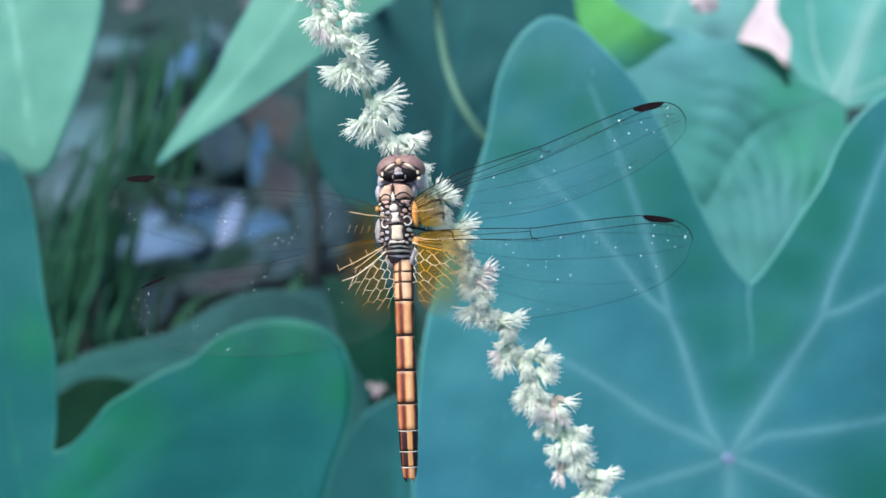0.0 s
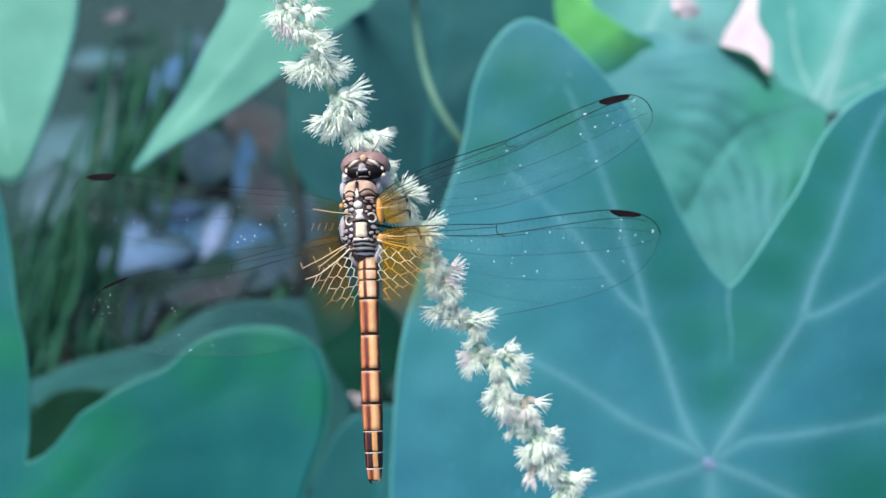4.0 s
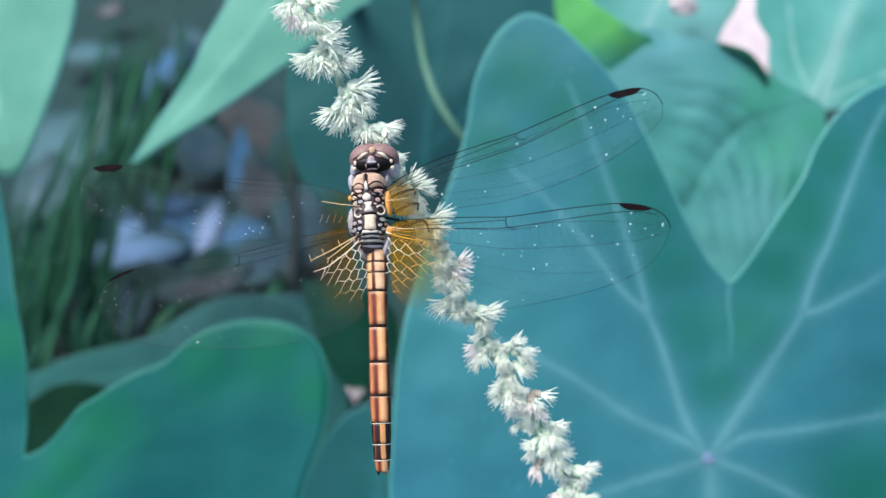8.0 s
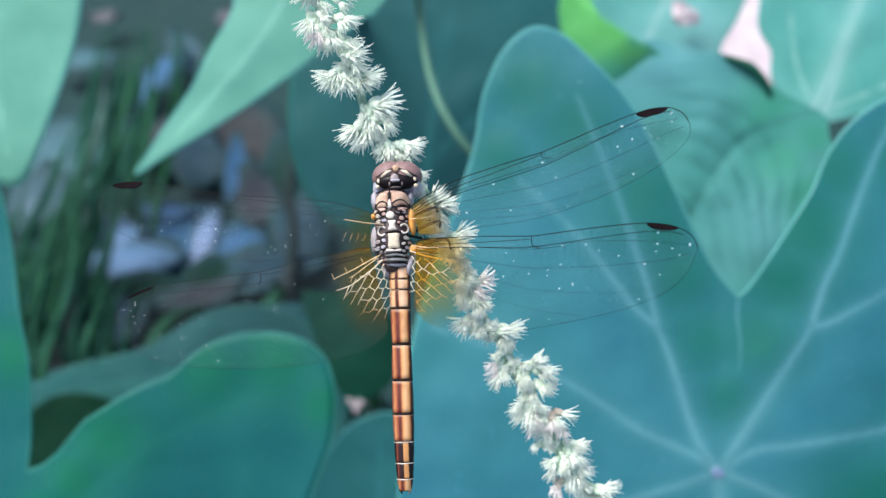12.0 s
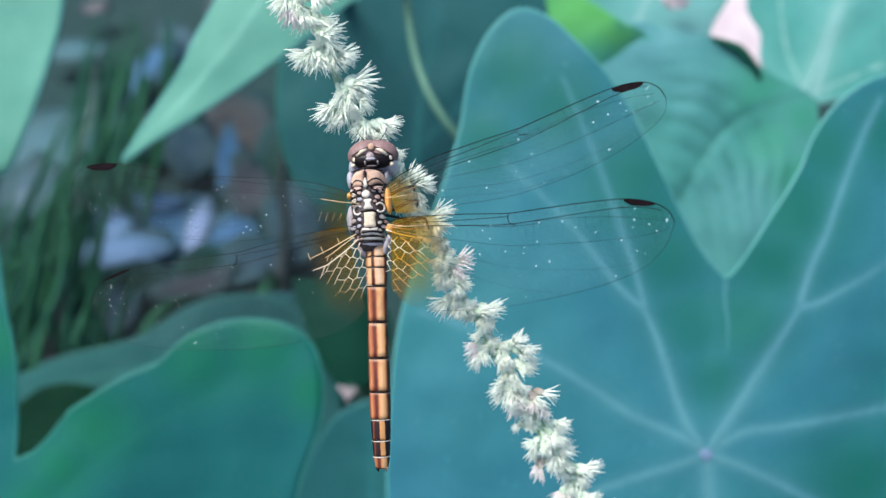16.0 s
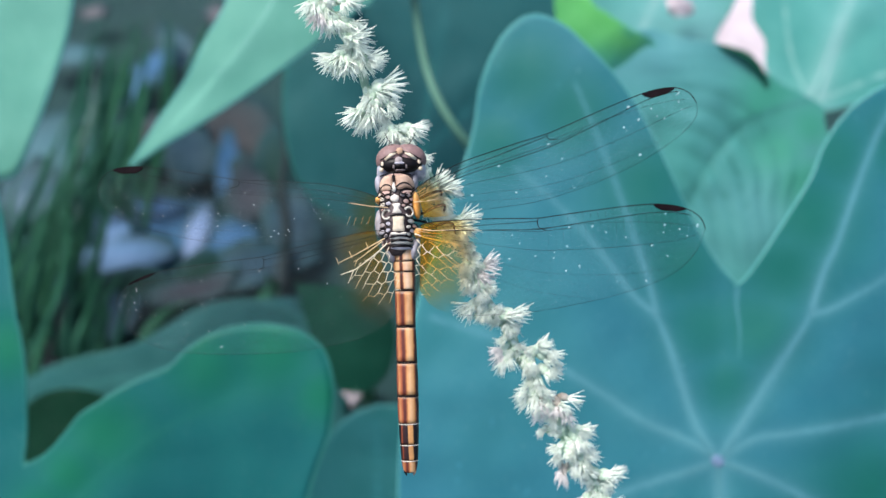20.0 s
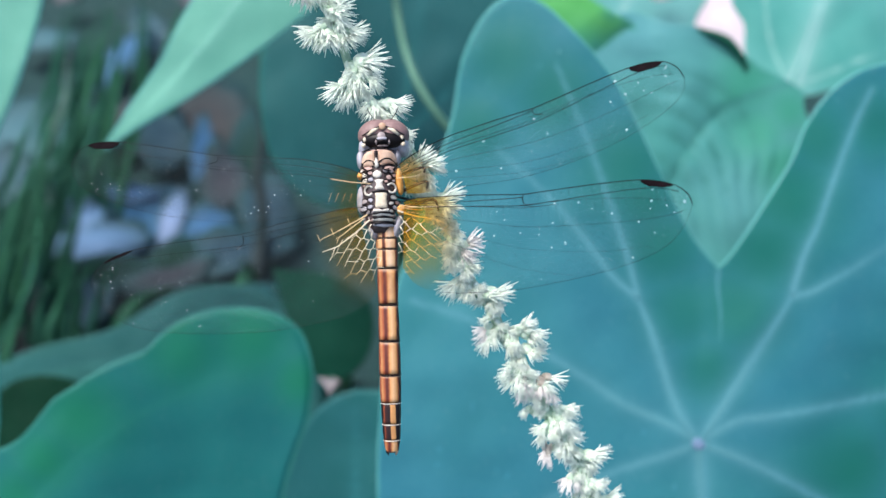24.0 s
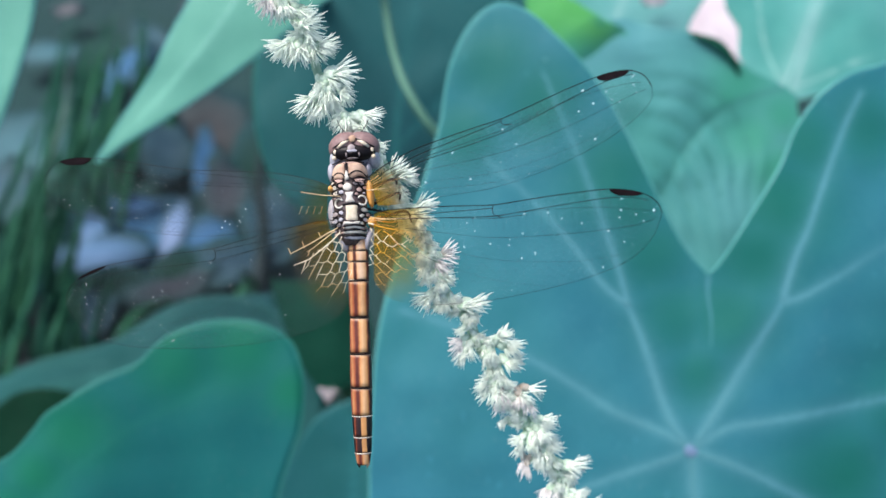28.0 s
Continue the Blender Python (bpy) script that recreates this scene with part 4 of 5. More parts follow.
def floret(bm, bmb, base, way, size, r):
    """A slim ribbed calyx that opens into a brush of fine tapering bristles."""
    turn = way.to_track_quat("Z", "Y").to_matrix()
    neck = 0.00125 * size
    tube(bmb, [base, base + way * neck * 0.35, base + way * neck * 0.8, base + way * neck * 1.1], [0.00016 * size, 0.00044 * size, 0.00046 * size, 0.00020 * size], 8)
    for _ in range(r.randint(22, 26)):
        a, sp = r.uniform(0, 2 * math.pi), r.uniform(0.0, 0.50) ** 0.8
        d = (turn @ Vector((math.sin(sp) * math.cos(a), math.sin(sp) * math.sin(a), math.cos(sp)))).normalized()
        ln = size * r.uniform(0.0014, 0.0024)
        side = (d - way * d.dot(way))
        s = base + way * neck * r.uniform(0.7, 1.0) + side * 0.00030 * size
        curl = side * r.uniform(-0.00012, 0.00030) + Vector((r.uniform(-1, 1), r.uniform(-1, 1), r.uniform(-1, 1))) * 0.00007
        tube(bm, [s, s + d * ln * 0.55 - curl * 0.3, s + d * ln + curl], [0.000060 * size, 0.000062 * size, 0.000024], 4)


rt = random.Random(11)
# small flowers that sit on the stem between the large ones
FILL = []
for y0, y1 in ((-150, 105), (155, 300), (330, 560), (590, 730), (765, 1000)):
    for y in range(y0, y1, 17):
        q = min(line, key=lambda c: abs(441 - c.y / -c.z * F - y))
        FILL.append((round(784 + q.x / -q.z * F), y, rt.choice((215, 235, 262, 285, 310, 330)), rt.uniform(0.62, 0.82)))
# and those that crowd the lower half to both sides
for y in range(422, 880, 23):
    q = min(line, key=lambda c: abs(441 - c.y / -c.z * F - y))
    side = rt.choice((-1, 1))
    FILL.append((round(784 + q.x / -q.z * F + side * rt.uniform(3, 9)), y, (rt.choice((205, 232, 255)) if side < 0 else rt.choice((290, 325, 345))), rt.uniform(0.58, 0.78)))
for x, y, ang, size in FILL + FLOWERS_TOP + FLOWERS_HIGH + FLOWERS_MID + FLOWERS_FOOT + FLOWERS_BASE:
    near = spine_near(y)
    d = -near.z - 0.0010
    bm, bmb, stalk_bm = bmesh.new(), bmesh.new(), bmesh.new()
    a = radians(ang + (9 if 90 < ang < 250 else -12 if ang < 60 else 0))
    base = spot(x, y, d)
    for i in range(3):
        b_ = a + (i - 1) * 0.27 + rt.uniform(-0.1, 0.1)
        w = Vector((math.cos(b_), math.sin(b_), (0.15, 0.75, 0.3)[i] + rt.uniform(-0.2, 0.2))).normalized()
        floret(bm, bmb, base - w * 0.0005 + Vector((rt.uniform(-1, 1), rt.uniform(-1, 1), rt.uniform(-0.5, 0.5))) * 0.00045, w, size * rt.uniform(0.88, 1.08), rt)
    old, rosy = (x, y) in WITHERED, (x, y) in ROSY
    tuft = part("flower_tuft", bmb, BUD_BROWN if old else BUD, spike, "withered brownish bud cluster" if old else "pale green bud cluster")
    part("bristles", bm, BRISTLE_PINK if rosy else BRISTLE, tuft, "fan of pinkish-white bristles" if rosy else "fan of white pointed bristles")
    # pale foot that ties the flowers to the stem
    tube(stalk_bm, [base + Vector((0, 0, -0.0002)), base.lerp(near, 0.4), near], [0.00042, 0.00046, 0.00034], 8)
    part("flower_foot", stalk_bm, BUD_GREEN, tuft)

# ---- dragonfly ----
MM = 0.001
fly_at = SLOPE @ Matrix.Translation(spot(653, 396, 0.1248)) @ pose(0, 0, 0, -7, 0, 1.5)
fly = thing("dragonfly", fly_at, "orange and black dragonfly with clear wings on a flower spike", "dragonfly")
U = 0.1250 / F  # one drawing unit, in metres


def v(x, y, z=0.0):
    """A place on the dragonfly: drawing units from the wing joints, z in millimetres."""
    return Vector((x * U, y * U, z * MM))


# head
bm = bmesh.new()
ball(bm, v(0, 118, -1.5), (43 * U, 29 * U, 2.0 * MM), 24, 14)
head = part("head", bm, EYE_GREY, fly, "broad head with brown eyes and cream markings")
for s in (-1, 1):
    bm = bmesh.new()
    ball(bm, v(s * 14.5, 127, -1.0), (31 * U, 25.5 * U, 2.1 * MM), 28, 18, pose(0, 0, 0, 0, 0, -s * 17))
    part("compound_eye", bm, EYE_BROWN, head, "glossy brown compound eye")
    bm = bmesh.new()
    ball(bm, v(s * 31, 108, -1.5), (13 * U, 21 * U, 1.8 * MM), 16, 12, pose(0, 0, 0, 0, 0, s * 12))
    part("eye_underside", bm, EYE_GREY, head, "grey lower part of the eye")
bm = bmesh.new()
ball(bm, v(0, 113, 0.05), (38 * U, 16 * U, 1.30 * MM), 20, 12)
part("back_of_head", bm, CHITIN, head, "black back of the head")
for s in (-1, 1):
    bm = bmesh.new()
    tube(bm, [v(s * 8, 131, 1.14), v(s * 17, 126, 1.24), v(s * 27, 119, 0.96)], [0.00010, 0.00021, 0.00014], 8, 0.5)
    part("brow_band", bm, CREAM, head, "cream band under the eye")
    bm = bmesh.new()
    tube(bm, [v(s * 3, 134, 1.16), v(s * 17, 129, 1.20), v(s * 36, 119, 0.74)], 0.00008, 6, 0.5)
    part("brow_line", bm, CHITIN, head)
for x, y, w, h, z, mt in ((-1, 134, 6.5, 6.5, 1.08, TAN), (-3, 117, 7.0, 7.0, 1.22, LILAC), (-2, 112, 9.5, 3.4, 1.22, FLANK), (-12, 106, 2.0, 4.4, 1.12, FACE), (10, 106, 2.0, 4.4, 1.12, FACE),
                          (-1, 100, 10, 2.0, 0.98, FACE), (-3, 93, 20, 2.6, 0.60, KNOB), (-31, 113, 4.2, 4.6, 0.58, CREAM), (31, 115, 4.2, 4.6, 0.58, CREAM), (-34, 103, 4.0, 4.0, 0.42, CREAM), (34, 104, 4.0, 4.0, 0.42, CREAM)):
    bm = bmesh.new()
    ball(bm, v(x, y, z), (w * U, h * U, 0.24 * MM), 14, 8)
    part("head_plate", bm, mt, head)
bm = bmesh.new()
tube(bm, [v(-9, 106, 1.42), v(-1, 108, 1.46), v(8, 106, 1.42)], 0.00014, 6, 0.6)
part("mouth_bar", bm, CHITIN, head)
for s in (-1, 1):
    bm = bmesh.new()
    tube(bm, smooth_line([v(s * 12, 146, 0.2), v(s * 22, 158, 0.5), v(s * 27, 170, 0.3)], 4), 0.00004, 5)
    part("antenna", bm, CHITIN, head, "hair-thin antenna")

head.location = v(-1.5, 4)

# thorax
bm = bmesh.new()
rings = []
for y, w, z, t in ((94, 22, -0.8, 0.9), (86, 30, -0.7, 1.4), (68, 32, -0.6, 1.8), (36, 30, -0.5, 2.0), (6, 29, -0.5, 2.0), (-16, 27, -0.6, 1.8), (-32, 22, -0.7, 1.4), (-44, 17, -0.8, 1.0)):
    rings.append([bm.verts.new((w * U * math.cos(a), y * U, (z + t * math.sin(a)) * MM)) for a in (2 * math.pi * k / 24 for k in range(24))])
for a, b in zip(rings, rings[1:]):
    for k in range(24):
        bm.faces.new((a[k], b[k], b[(k + 1) % 24], a[(k + 1) % 24]))
bm.faces.new(rings[0])
bm.faces.new(rings[-1][::-1])
bmesh.ops.recalc_face_normals(bm, faces=bm.faces)
thorax = part("thorax", bm, THORAX_DARK, fly, "pinkish thorax with black seams and ivory plates")
for x, y, wide, long, tilt, z in ((-29, 14, 9, 26, 0, -0.8), (-29, 84, 8, 18, 6, -1.0), (33, 88, 7, 17, -6, -1.2), (-13, -34, 8, 22, 18, -1.0), (31, -32, 8, 22, -14, -1.0)):
    bm = bmesh.new()
    ball(bm, v(x, y, z), (wide * U, long * U, 1.2 * MM), 16, 12, pose(0, 0, 0, 0, 0, tilt))
    part("flank", bm, FLANK, thorax, "grey-lilac flank")


def on_back(x, y, lift=0.0):
    """A place on the rounded back of the thorax."""
    x -= 2
    w = 33.0 if y > -5 else 33 + (y + 5) * 0.3
    top = 1.45 if y > -10 else 1.45 + (y + 10) * 0.03
    return v(x + 2, y, -0.5 + (top + 0.5) * math.sqrt(max(0.05, 1 - (x / w) ** 2)) + lift)


def plate(outline, lift=0.10):
    """A low domed plate with the given outline, laid on the back."""
    edge = smooth_line([Vector((x, y, 0)) for x, y in outline] + [Vector((*outline[0], 0))], 3)[:-1]
    cx, cy = sum(p.x for p in edge) / len(edge), sum(p.y for p in edge) / len(edge)
    bm = bmesh.new()
    rows = [[bm.verts.new(on_back(cx + (p.x - cx) * f, cy + (p.y - cy) * f, h)) for p in edge] for f, h in ((1.0, -0.08), (0.92, lift * 0.5), (0.6, lift))]
    top, n = bm.verts.new(on_back(cx, cy, lift * 1.1)), len(edge)
    for k in range(n):
        j = (k + 1) % n
        for a, b in zip(rows, rows[1:]):
            bm.faces.new((a[k], a[j], b[j], b[k]))
        bm.faces.new((rows[-1][k], rows[-1][j], top))
    bmesh.ops.recalc_face_normals(bm, faces=bm.faces)
    return bm


thorax.location = v(-12, 0)
for x, y, wide, long in ((36, 44, 7, 25), (38, -6, 8, 9), (-31, 54, 5, 7)):
    bm = bmesh.new()
    ball(bm, v(x, y, 0.0), (wide * U, long * U, 0.8 * MM), 14, 10, pose(0, 0, 0, 0, 0, 6))
    part("wing_base", bm, AMBER_ORANGE, thorax, "orange leathery base of the wing")
collar = part("collar", plate([(-5, 94), (-15, 95), (-24, 89), (-28, 79), (-27, 70), (-17, 69), (-8, 68), (-5, 74)], 0.16), COLLAR, thorax, "tan collar plate behind the head")
part("collar_half", plate([(1, 94), (15, 96), (27, 92), (33, 82), (32, 72), (20, 73), (8, 69), (2, 74)], 0.16), COLLAR, collar)
for s in (-1, 1):
    part("collar_flap", plate([(s * 10 + 1, 66), (s * 20 + 2, 68), (s * 29 + 3, 66), (s * 26 + 3, 60), (s * 18 + 2, 60), (s * 10 + 1, 61)], 0.10), KNOB, collar)
for pts in ([(-28, 70), (-19, 78), (-9, 76), (-5, 70)], [(1, 73), (12, 80), (22, 80), (33, 71)], [(-9, 68), (-8, 62), (-19, 60)], [(8, 68), (11, 62), (22, 60)], [(-27, 76), (-26, 67), (-20, 62), (-29, 59)], [(33, 76), (32, 68), (27, 62), (34, 59)], [(-26, 95), (-2, 99), (28, 96)], [(-2, 97), (-1, 88), (-2, 82)]):
    bm = bmesh.new()
    tube(bm, smooth_line([on_back(x, y, 0.17) for x, y in pts], 5), 0.00008, 6)
    part("collar_seam", bm, CHITIN, collar)
# the pale row of plates down the middle
for outline, mt in (([(-2, 87), (1, 76), (2, 68), (-2, 65), (-6, 68), (-5, 76)], WHITE_PLATE), ([(-1, 61), (6, 57), (6, 50), (-1, 47), (-8, 50), (-8, 57)], WHITE_PLATE),
                    ([(-6, 44), (2, 45), (9, 44), (7, 36), (11, 28), (3, 26), (-6, 28), (-3, 36)], WHITE_PLATE), ([(-6, 22), (5, 23), (15, 22), (14, 10), (15, -3), (6, -4), (-5, -3), (-5, 10)], CREAM),
                    ([(-9, -6), (0, -6), (7, -9), (12, -6), (20, -6), (20, -10), (7, -11), (-9, -10)], WHITE_PLATE), ([(-9, -14), (8, -13), (24, -14), (25, -17), (8, -18), (-10, -17)], WHITE_PLATE),
                    ([(-10, -21), (9, -21), (27, -21), (28, -25), (9, -26), (-10, -25)], WHITE_PLATE), ([(-9, -30), (10, -31), (28, -30), (28, -33), (10, -36), (-9, -33)], FLANK)):
    part("back_plate", plate(outline, 0.12), mt, thorax)
for x, y, half in ((4, 25, 14), (8, -12, 17), (9, -19, 18), (10, -28, 18)):
    bm = bmesh.new()
    tube(bm, smooth_line([on_back(x - half, y - 2, 0.10), on_back(x, y, 0.13), on_back(x + half, y - 2, 0.10)], 5), 0.00012, 6)
    part("back_seam", bm, CHITIN, thorax)
# knobbly joints of the wings on both sides: across, down, size
JOINTS_FORE = ((-25, 54, 4.4), (-13, 57, 4.2), (-23, 44, 4.4), (-12, 45, 4.2), (-28, 63, 3.0), (13, 60, 4.2), (23, 60, 4.4), (19, 49, 4.4), (28, 53, 3.6), (14, 41, 3.2))
JOINTS_HIND = ((-24, 8, 4.4), (-13, 10, 4.2), (-25, -4, 4.4), (-14, -2, 4.0), (-18, -11, 3.6), (26, 14, 4.4), (32, 6, 3.8), (22, 4, 3.8), (28, -3, 4.2), (22, -9, 3.2))
rj = random.Random(8)
for x, y, size in JOINTS_FORE + JOINTS_HIND:
    size *= 1.12
    turn = rj.uniform(-0.6, 0.6)
    ring = [(size * 1.1 * (1 + rj.uniform(-0.3, 0.3)) * math.cos(a), 0.8 * size * (1 + rj.uniform(-0.3, 0.3)) * math.sin(a)) for a in (k * math.pi / 3 for k in range(6))]
    part("wing_joint_plate", plate([(x + p * math.cos(turn) - q * math.sin(turn), y + p * math.sin(turn) + q * math.cos(turn)) for p, q in ring], 0.05), rj.choice((KNOB, LILAC, FLANK, WHITE_PLATE)), thorax)
    bm = bmesh.new()
    tube(bm, [on_back(x + size * 1.25 * math.cos(a), y + size * 1.05 * math.sin(a), 0.05) for a in spread(0.3, 5.4, 12)], 0.00006, 5)
    part("joint_seam", bm, CHITIN, thorax)
taken = [(x, y, size + 2.5) for x, y, size in JOINTS_FORE + JOINTS_HIND] + [(-16, 26, 10), (23, 30, 10)] + [(5 - y * 0.08, y, 11) for y in range(-36, 85, 6)]
for _ in range(260):
    x, y, size = rj.uniform(-27, 30), rj.uniform(-26, 66), rj.uniform(1.8, 3.2)
    if any(math.hypot(x - a, y - b) < c + size * 0.55 for a, b, c in taken):
        continue
    taken.append((x, y, size))
    ring = [(x + size * rj.uniform(0.7, 1.2) * math.cos(a), y + size * rj.uniform(0.6, 1.0) * math.sin(a)) for a in (k * math.pi / 3 for k in range(6))]
    part("side_plate", plate(ring, 0.04), rj.choice((KNOB, LILAC, LILAC, FLANK, TAN)), thorax)
for x, y in ((-16, 26), (23, 30)):
    s = -1 if x < 0 else 1
    bm = bmesh.new()
    tube(bm, [on_back(x - s * 7.0 * math.cos(a), y + 8.0 * math.sin(a), 0.12) for a in spread(0.5, 5.6, 14)], 0.00012, 6)
    part("pale_hook", bm, WHITE_PLATE, thorax, "pale hook-shaped ridge")


# abdomen: ten plates, each a short tapered barrel
CUTS = ((-32, 18.0), (-53, 18.5), (-72, 18.5), (-105, 17.5), (-169, 16.3), (-232, 17.5), (-291, 18.0), (-340, 17.0), (-377, 15.5), (-405, 14), (-427, 10.5))
bm = bmesh.new()
core = [v(0, y, -0.9 + 0.42 * math.sin((-y - 32) / 392 * math.pi)) for y in spread(-30, -416, 14)]
tube(bm, core, [0.85 * (18 - 6 * (i / 13) ** 3) * U for i in range(14)], 12)
abdomen = part("abdomen", bm, CHITIN, fly, "long slender orange and black abdomen")
for i, ((y0, w0), (y1, w1)) in enumerate(zip(CUTS, CUTS[1:])):
    y0, y1 = y0 * 0.985, y1 * 0.985
    bm = bmesh.new()
    rows = []
    for k in range(7):
        f = k / 6
        w = (w0 + (w1 - w0) * f) * (1 + 0.05 * math.sin(math.pi * f)) * (1.04 if k == 6 and i < 9 else 1)
        y = y0 + (y1 - y0) * f
        zc = -0.9 + 0.7 * math.sin((-y - 32) / 392 * math.pi) * 0.6
        rows.append([bm.verts.new(v(w * math.cos(a), y, zc + (w * U / MM) * 0.95 * math.sin(a))) for a in (2 * math.pi * j / 20 for j in range(20))])
    for a, b in zip(rows, rows[1:]):
        for j in range(20):
            bm.faces.new((a[j], b[j], b[(j + 1) % 20], a[(j + 1) % 20]))
    bm.faces.new(rows[0])
    bm.faces.new(rows[-1][::-1])
    bmesh.ops.recalc_face_normals(bm, faces=bm.faces)
    seg = part("abdomen_plate", bm, BELLY_DARK if i in (7, 8) else BELLY if i < 3 else BELLY_MID, abdomen, "black-sided tail plate" if i in (7, 8) else "orange plate with dark back line")
    rings = [(y1 - 1.5, 0.000045 if i in (0, 1) else 0.00005 if i > 5 else 0.000075, WHITE_PLATE if i in (6, 7, 8) else CHITIN)]
    if i == 3:
        rings.append((y0 - 14, 0.00003, RING_BROWN))
    for yr, thick, mt in rings if i < 9 else ():
        bm = bmesh.new()
        zc, wr = -0.9 + 0.7 * math.sin((-yr - 32) / 392 * math.pi) * 0.6, w1 * 1.02
        tube(bm, [v(wr * math.cos(a), yr, zc + (wr * U / MM) * 0.96 * math.sin(a)) for a in (2 * math.pi * j / 20 for j in range(21))], thick, 6)
        part("joint_ring", bm, mt, abdomen)
for s in (-1, 1):
    bm = bmesh.new()
    tube(bm, [v(s * 6, -414, -0.8), v(s * 8, -420, -0.6), v(s * 6, -426, -0.7)], [0.00025, 0.0002, 0.00005], 7)
    part("tail_appendage", bm, TAN if s > 0 else CHITIN, abdomen)

# wings: drawn with x along the wing and y towards the tail, one length long
FORE = dict(front=[(0, 0), (0.08, -0.028), (0.20, -0.049), (0.30, -0.0525), (0.40, -0.0545), (0.500, -0.054), (0.525, -0.056), (0.61, -0.065), (0.70, -0.0755), (0.78, -0.083), (0.85, -0.087), (0.91, -0.083), (0.955, -0.070), (0.988, -0.040), (1.0, 0.0)],
            back=[(0, 0.085), (0.05, 0.104), (0.12, 0.116), (0.23, 0.130), (0.42, 0.157), (0.62, 0.152), (0.80, 0.123), (0.93, 0.078), (0.985, 0.040), (1.0, 0.0)], node=0.505, spot=(0.842, 0.945))
HIND = dict(front=[(0, 0), (0.04, -0.018), (0.10, -0.025), (0.25, -0.032), (0.34, -0.0335), (0.43, -0.034), (0.455, -0.0365), (0.54, -0.049), (0.64, -0.063), (0.74, -0.075), (0.83, -0.082), (0.90, -0.076), (0.95, -0.060), (0.985, -0.034), (1.0, 0.0)],
            back=[(0, 0.16), (0.03, 0.235), (0.08, 0.283), (0.16, 0.302), (0.26, 0.303), (0.42, 0.290), (0.62, 0.250), (0.78, 0.205), (0.90, 0.150), (0.97, 0.078), (1.0, 0.0)], node=0.437, spot=(0.830, 0.935))


def along(curve, x):
    for (x0, y0), (x1, y1) in zip(curve, curve[1:]):
        if x0 <= x <= x1:
            f = (x - x0) / (x1 - x0)
            return y0 + (y1 - y0) * f
    return curve[-1][1]


def wing(name, label, kind, root, tip, droop, side):
    """A wing from its joint to its tip. side: 1 or -1, so that y points towards the tail; droop: roll of the blade in degrees."""
    x = (tip - root)
    L = x.length
    x = x.normalized()
    y = Vector((0, -1, 0))
    y = (y - x * y.dot(x)).normalized()
    z = x.cross(y)
    m = Matrix((x, y, z)).transposed().to_4x4()
    m.translation = root
    fine_f, fine_b = ([(q.x, q.y) for q in smooth_line([Vector((a, b, 0)) for a, b in kind[e]], 6)] for e in ("front", "back"))

    def at(s, f):
        """Place at s along the wing and f of the way from front to hind edge."""
        s = min(max(s, 0.0), 1.0)
        a, b = along(fine_f, s), along(fine_b, s)
        c = a + (b - a) * f
        ripple = 0.0035 * math.sin(f * 22) * (1 - s) * (1 - f)
        return Vector((s * L, c * L, (ripple - 0.010 * s * s) * L))

    def tipward(f):
        """Steps that grow finer towards the tip."""
        return math.sin(f * math.pi / 2)

    N, M, inset = 44, 10, 0.022 if side > 0 else 0.042
    bm = bmesh.new()
    g = [[bm.verts.new(at(inset + (1 - inset) * tipward(i / N), j / M)) for j in range(M + 1)] for i in range(N)]
    for a, b in zip(g, g[1:]):
        for j in range(M):
            bm.faces.new((a[j], b[j], b[j + 1], a[j + 1]))
    end = bm.verts.new(at(1, 0))
    for j in range(M):
        bm.faces.new((g[-1][j], end, g[-1][j + 1]))
    w = part(name, bm, (FILM if kind is HIND else FILM_FORE) if side > 0 else (FILM_LESS_LIT if kind is HIND else FILM_FORE_LESS_LIT), fly, label)
    w.matrix_basis = m @ pose(0, 0, 0, droop, 0, 0)
    w.visible_shadow = False
    nd = kind["node"]
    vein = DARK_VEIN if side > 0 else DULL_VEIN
    # long veins: (start s, end s, start f, end f, bow, radius)
    hind = kind is HIND
    thick = [(0, 1.0, 0.0, 0.0, 0.0, 0.000052), (0, nd, 0.16 if not hind else 0.06, 0.03, 0.02, 0.000040), (0, 0.955, 0.30 if not hind else 0.10, 0.10, 0.02, 0.000040),
             (nd - 0.02, 0.97, 0.11, 0.32, -0.05, 0.000018), (0.03, 0.98, 0.42 if not hind else 0.16, 0.55, 0.02, 0.000020), (0.05, 0.86, 0.60 if not hind else 0.22, 0.86, 0.05, 0.000014), (0.05, 0.62, 0.72 if not hind else 0.30, 0.97, 0.04, 0.000012),
             (0, nd + 0.12, 0.24 if not hind else 0.08, 0.16, 0.0, 0.000026)]
    for a, b, f0, f1, bow, rad in thick:
        n, rad = 44, rad * (1.0 if side > 0 else 0.72)
        pts = [at(a + (b - a) * tipward(k / n), f0 + (f1 - f0) * tipward(k / n) + bow * math.sin(math.pi * tipward(k / n))) for k in range(n + 1)]
        cut = 3 if a < 0.1 and f0 > 0 and side > 0 else 0
        if cut:
            bm = bmesh.new()
            tube(bm, pts[:cut + 1], rad * 0.9, 5)
            part("root_vein", bm, AMBER_VEIN, w, "orange vein near the wing root")
        bm = bmesh.new()
        tube(bm, pts[cut:], rad, 5)
        part("long_vein", bm, vein, w)
    bm = bmesh.new()
    tube(bm, [at(0.16 + 0.84 * tipward(k / 50), 1.0) for k in range(51)], 0.000017, 4)
    part("hind_edge", bm, vein, w)
    bm = bmesh.new()
    tube(bm, smooth_line([at(nd, 0.0), at(nd - 0.003, 0.05), at(nd + 0.004, 0.10), at(nd + 0.03, 0.15)], 4), 0.000048, 5)
    part("node_bar", bm, vein, w)
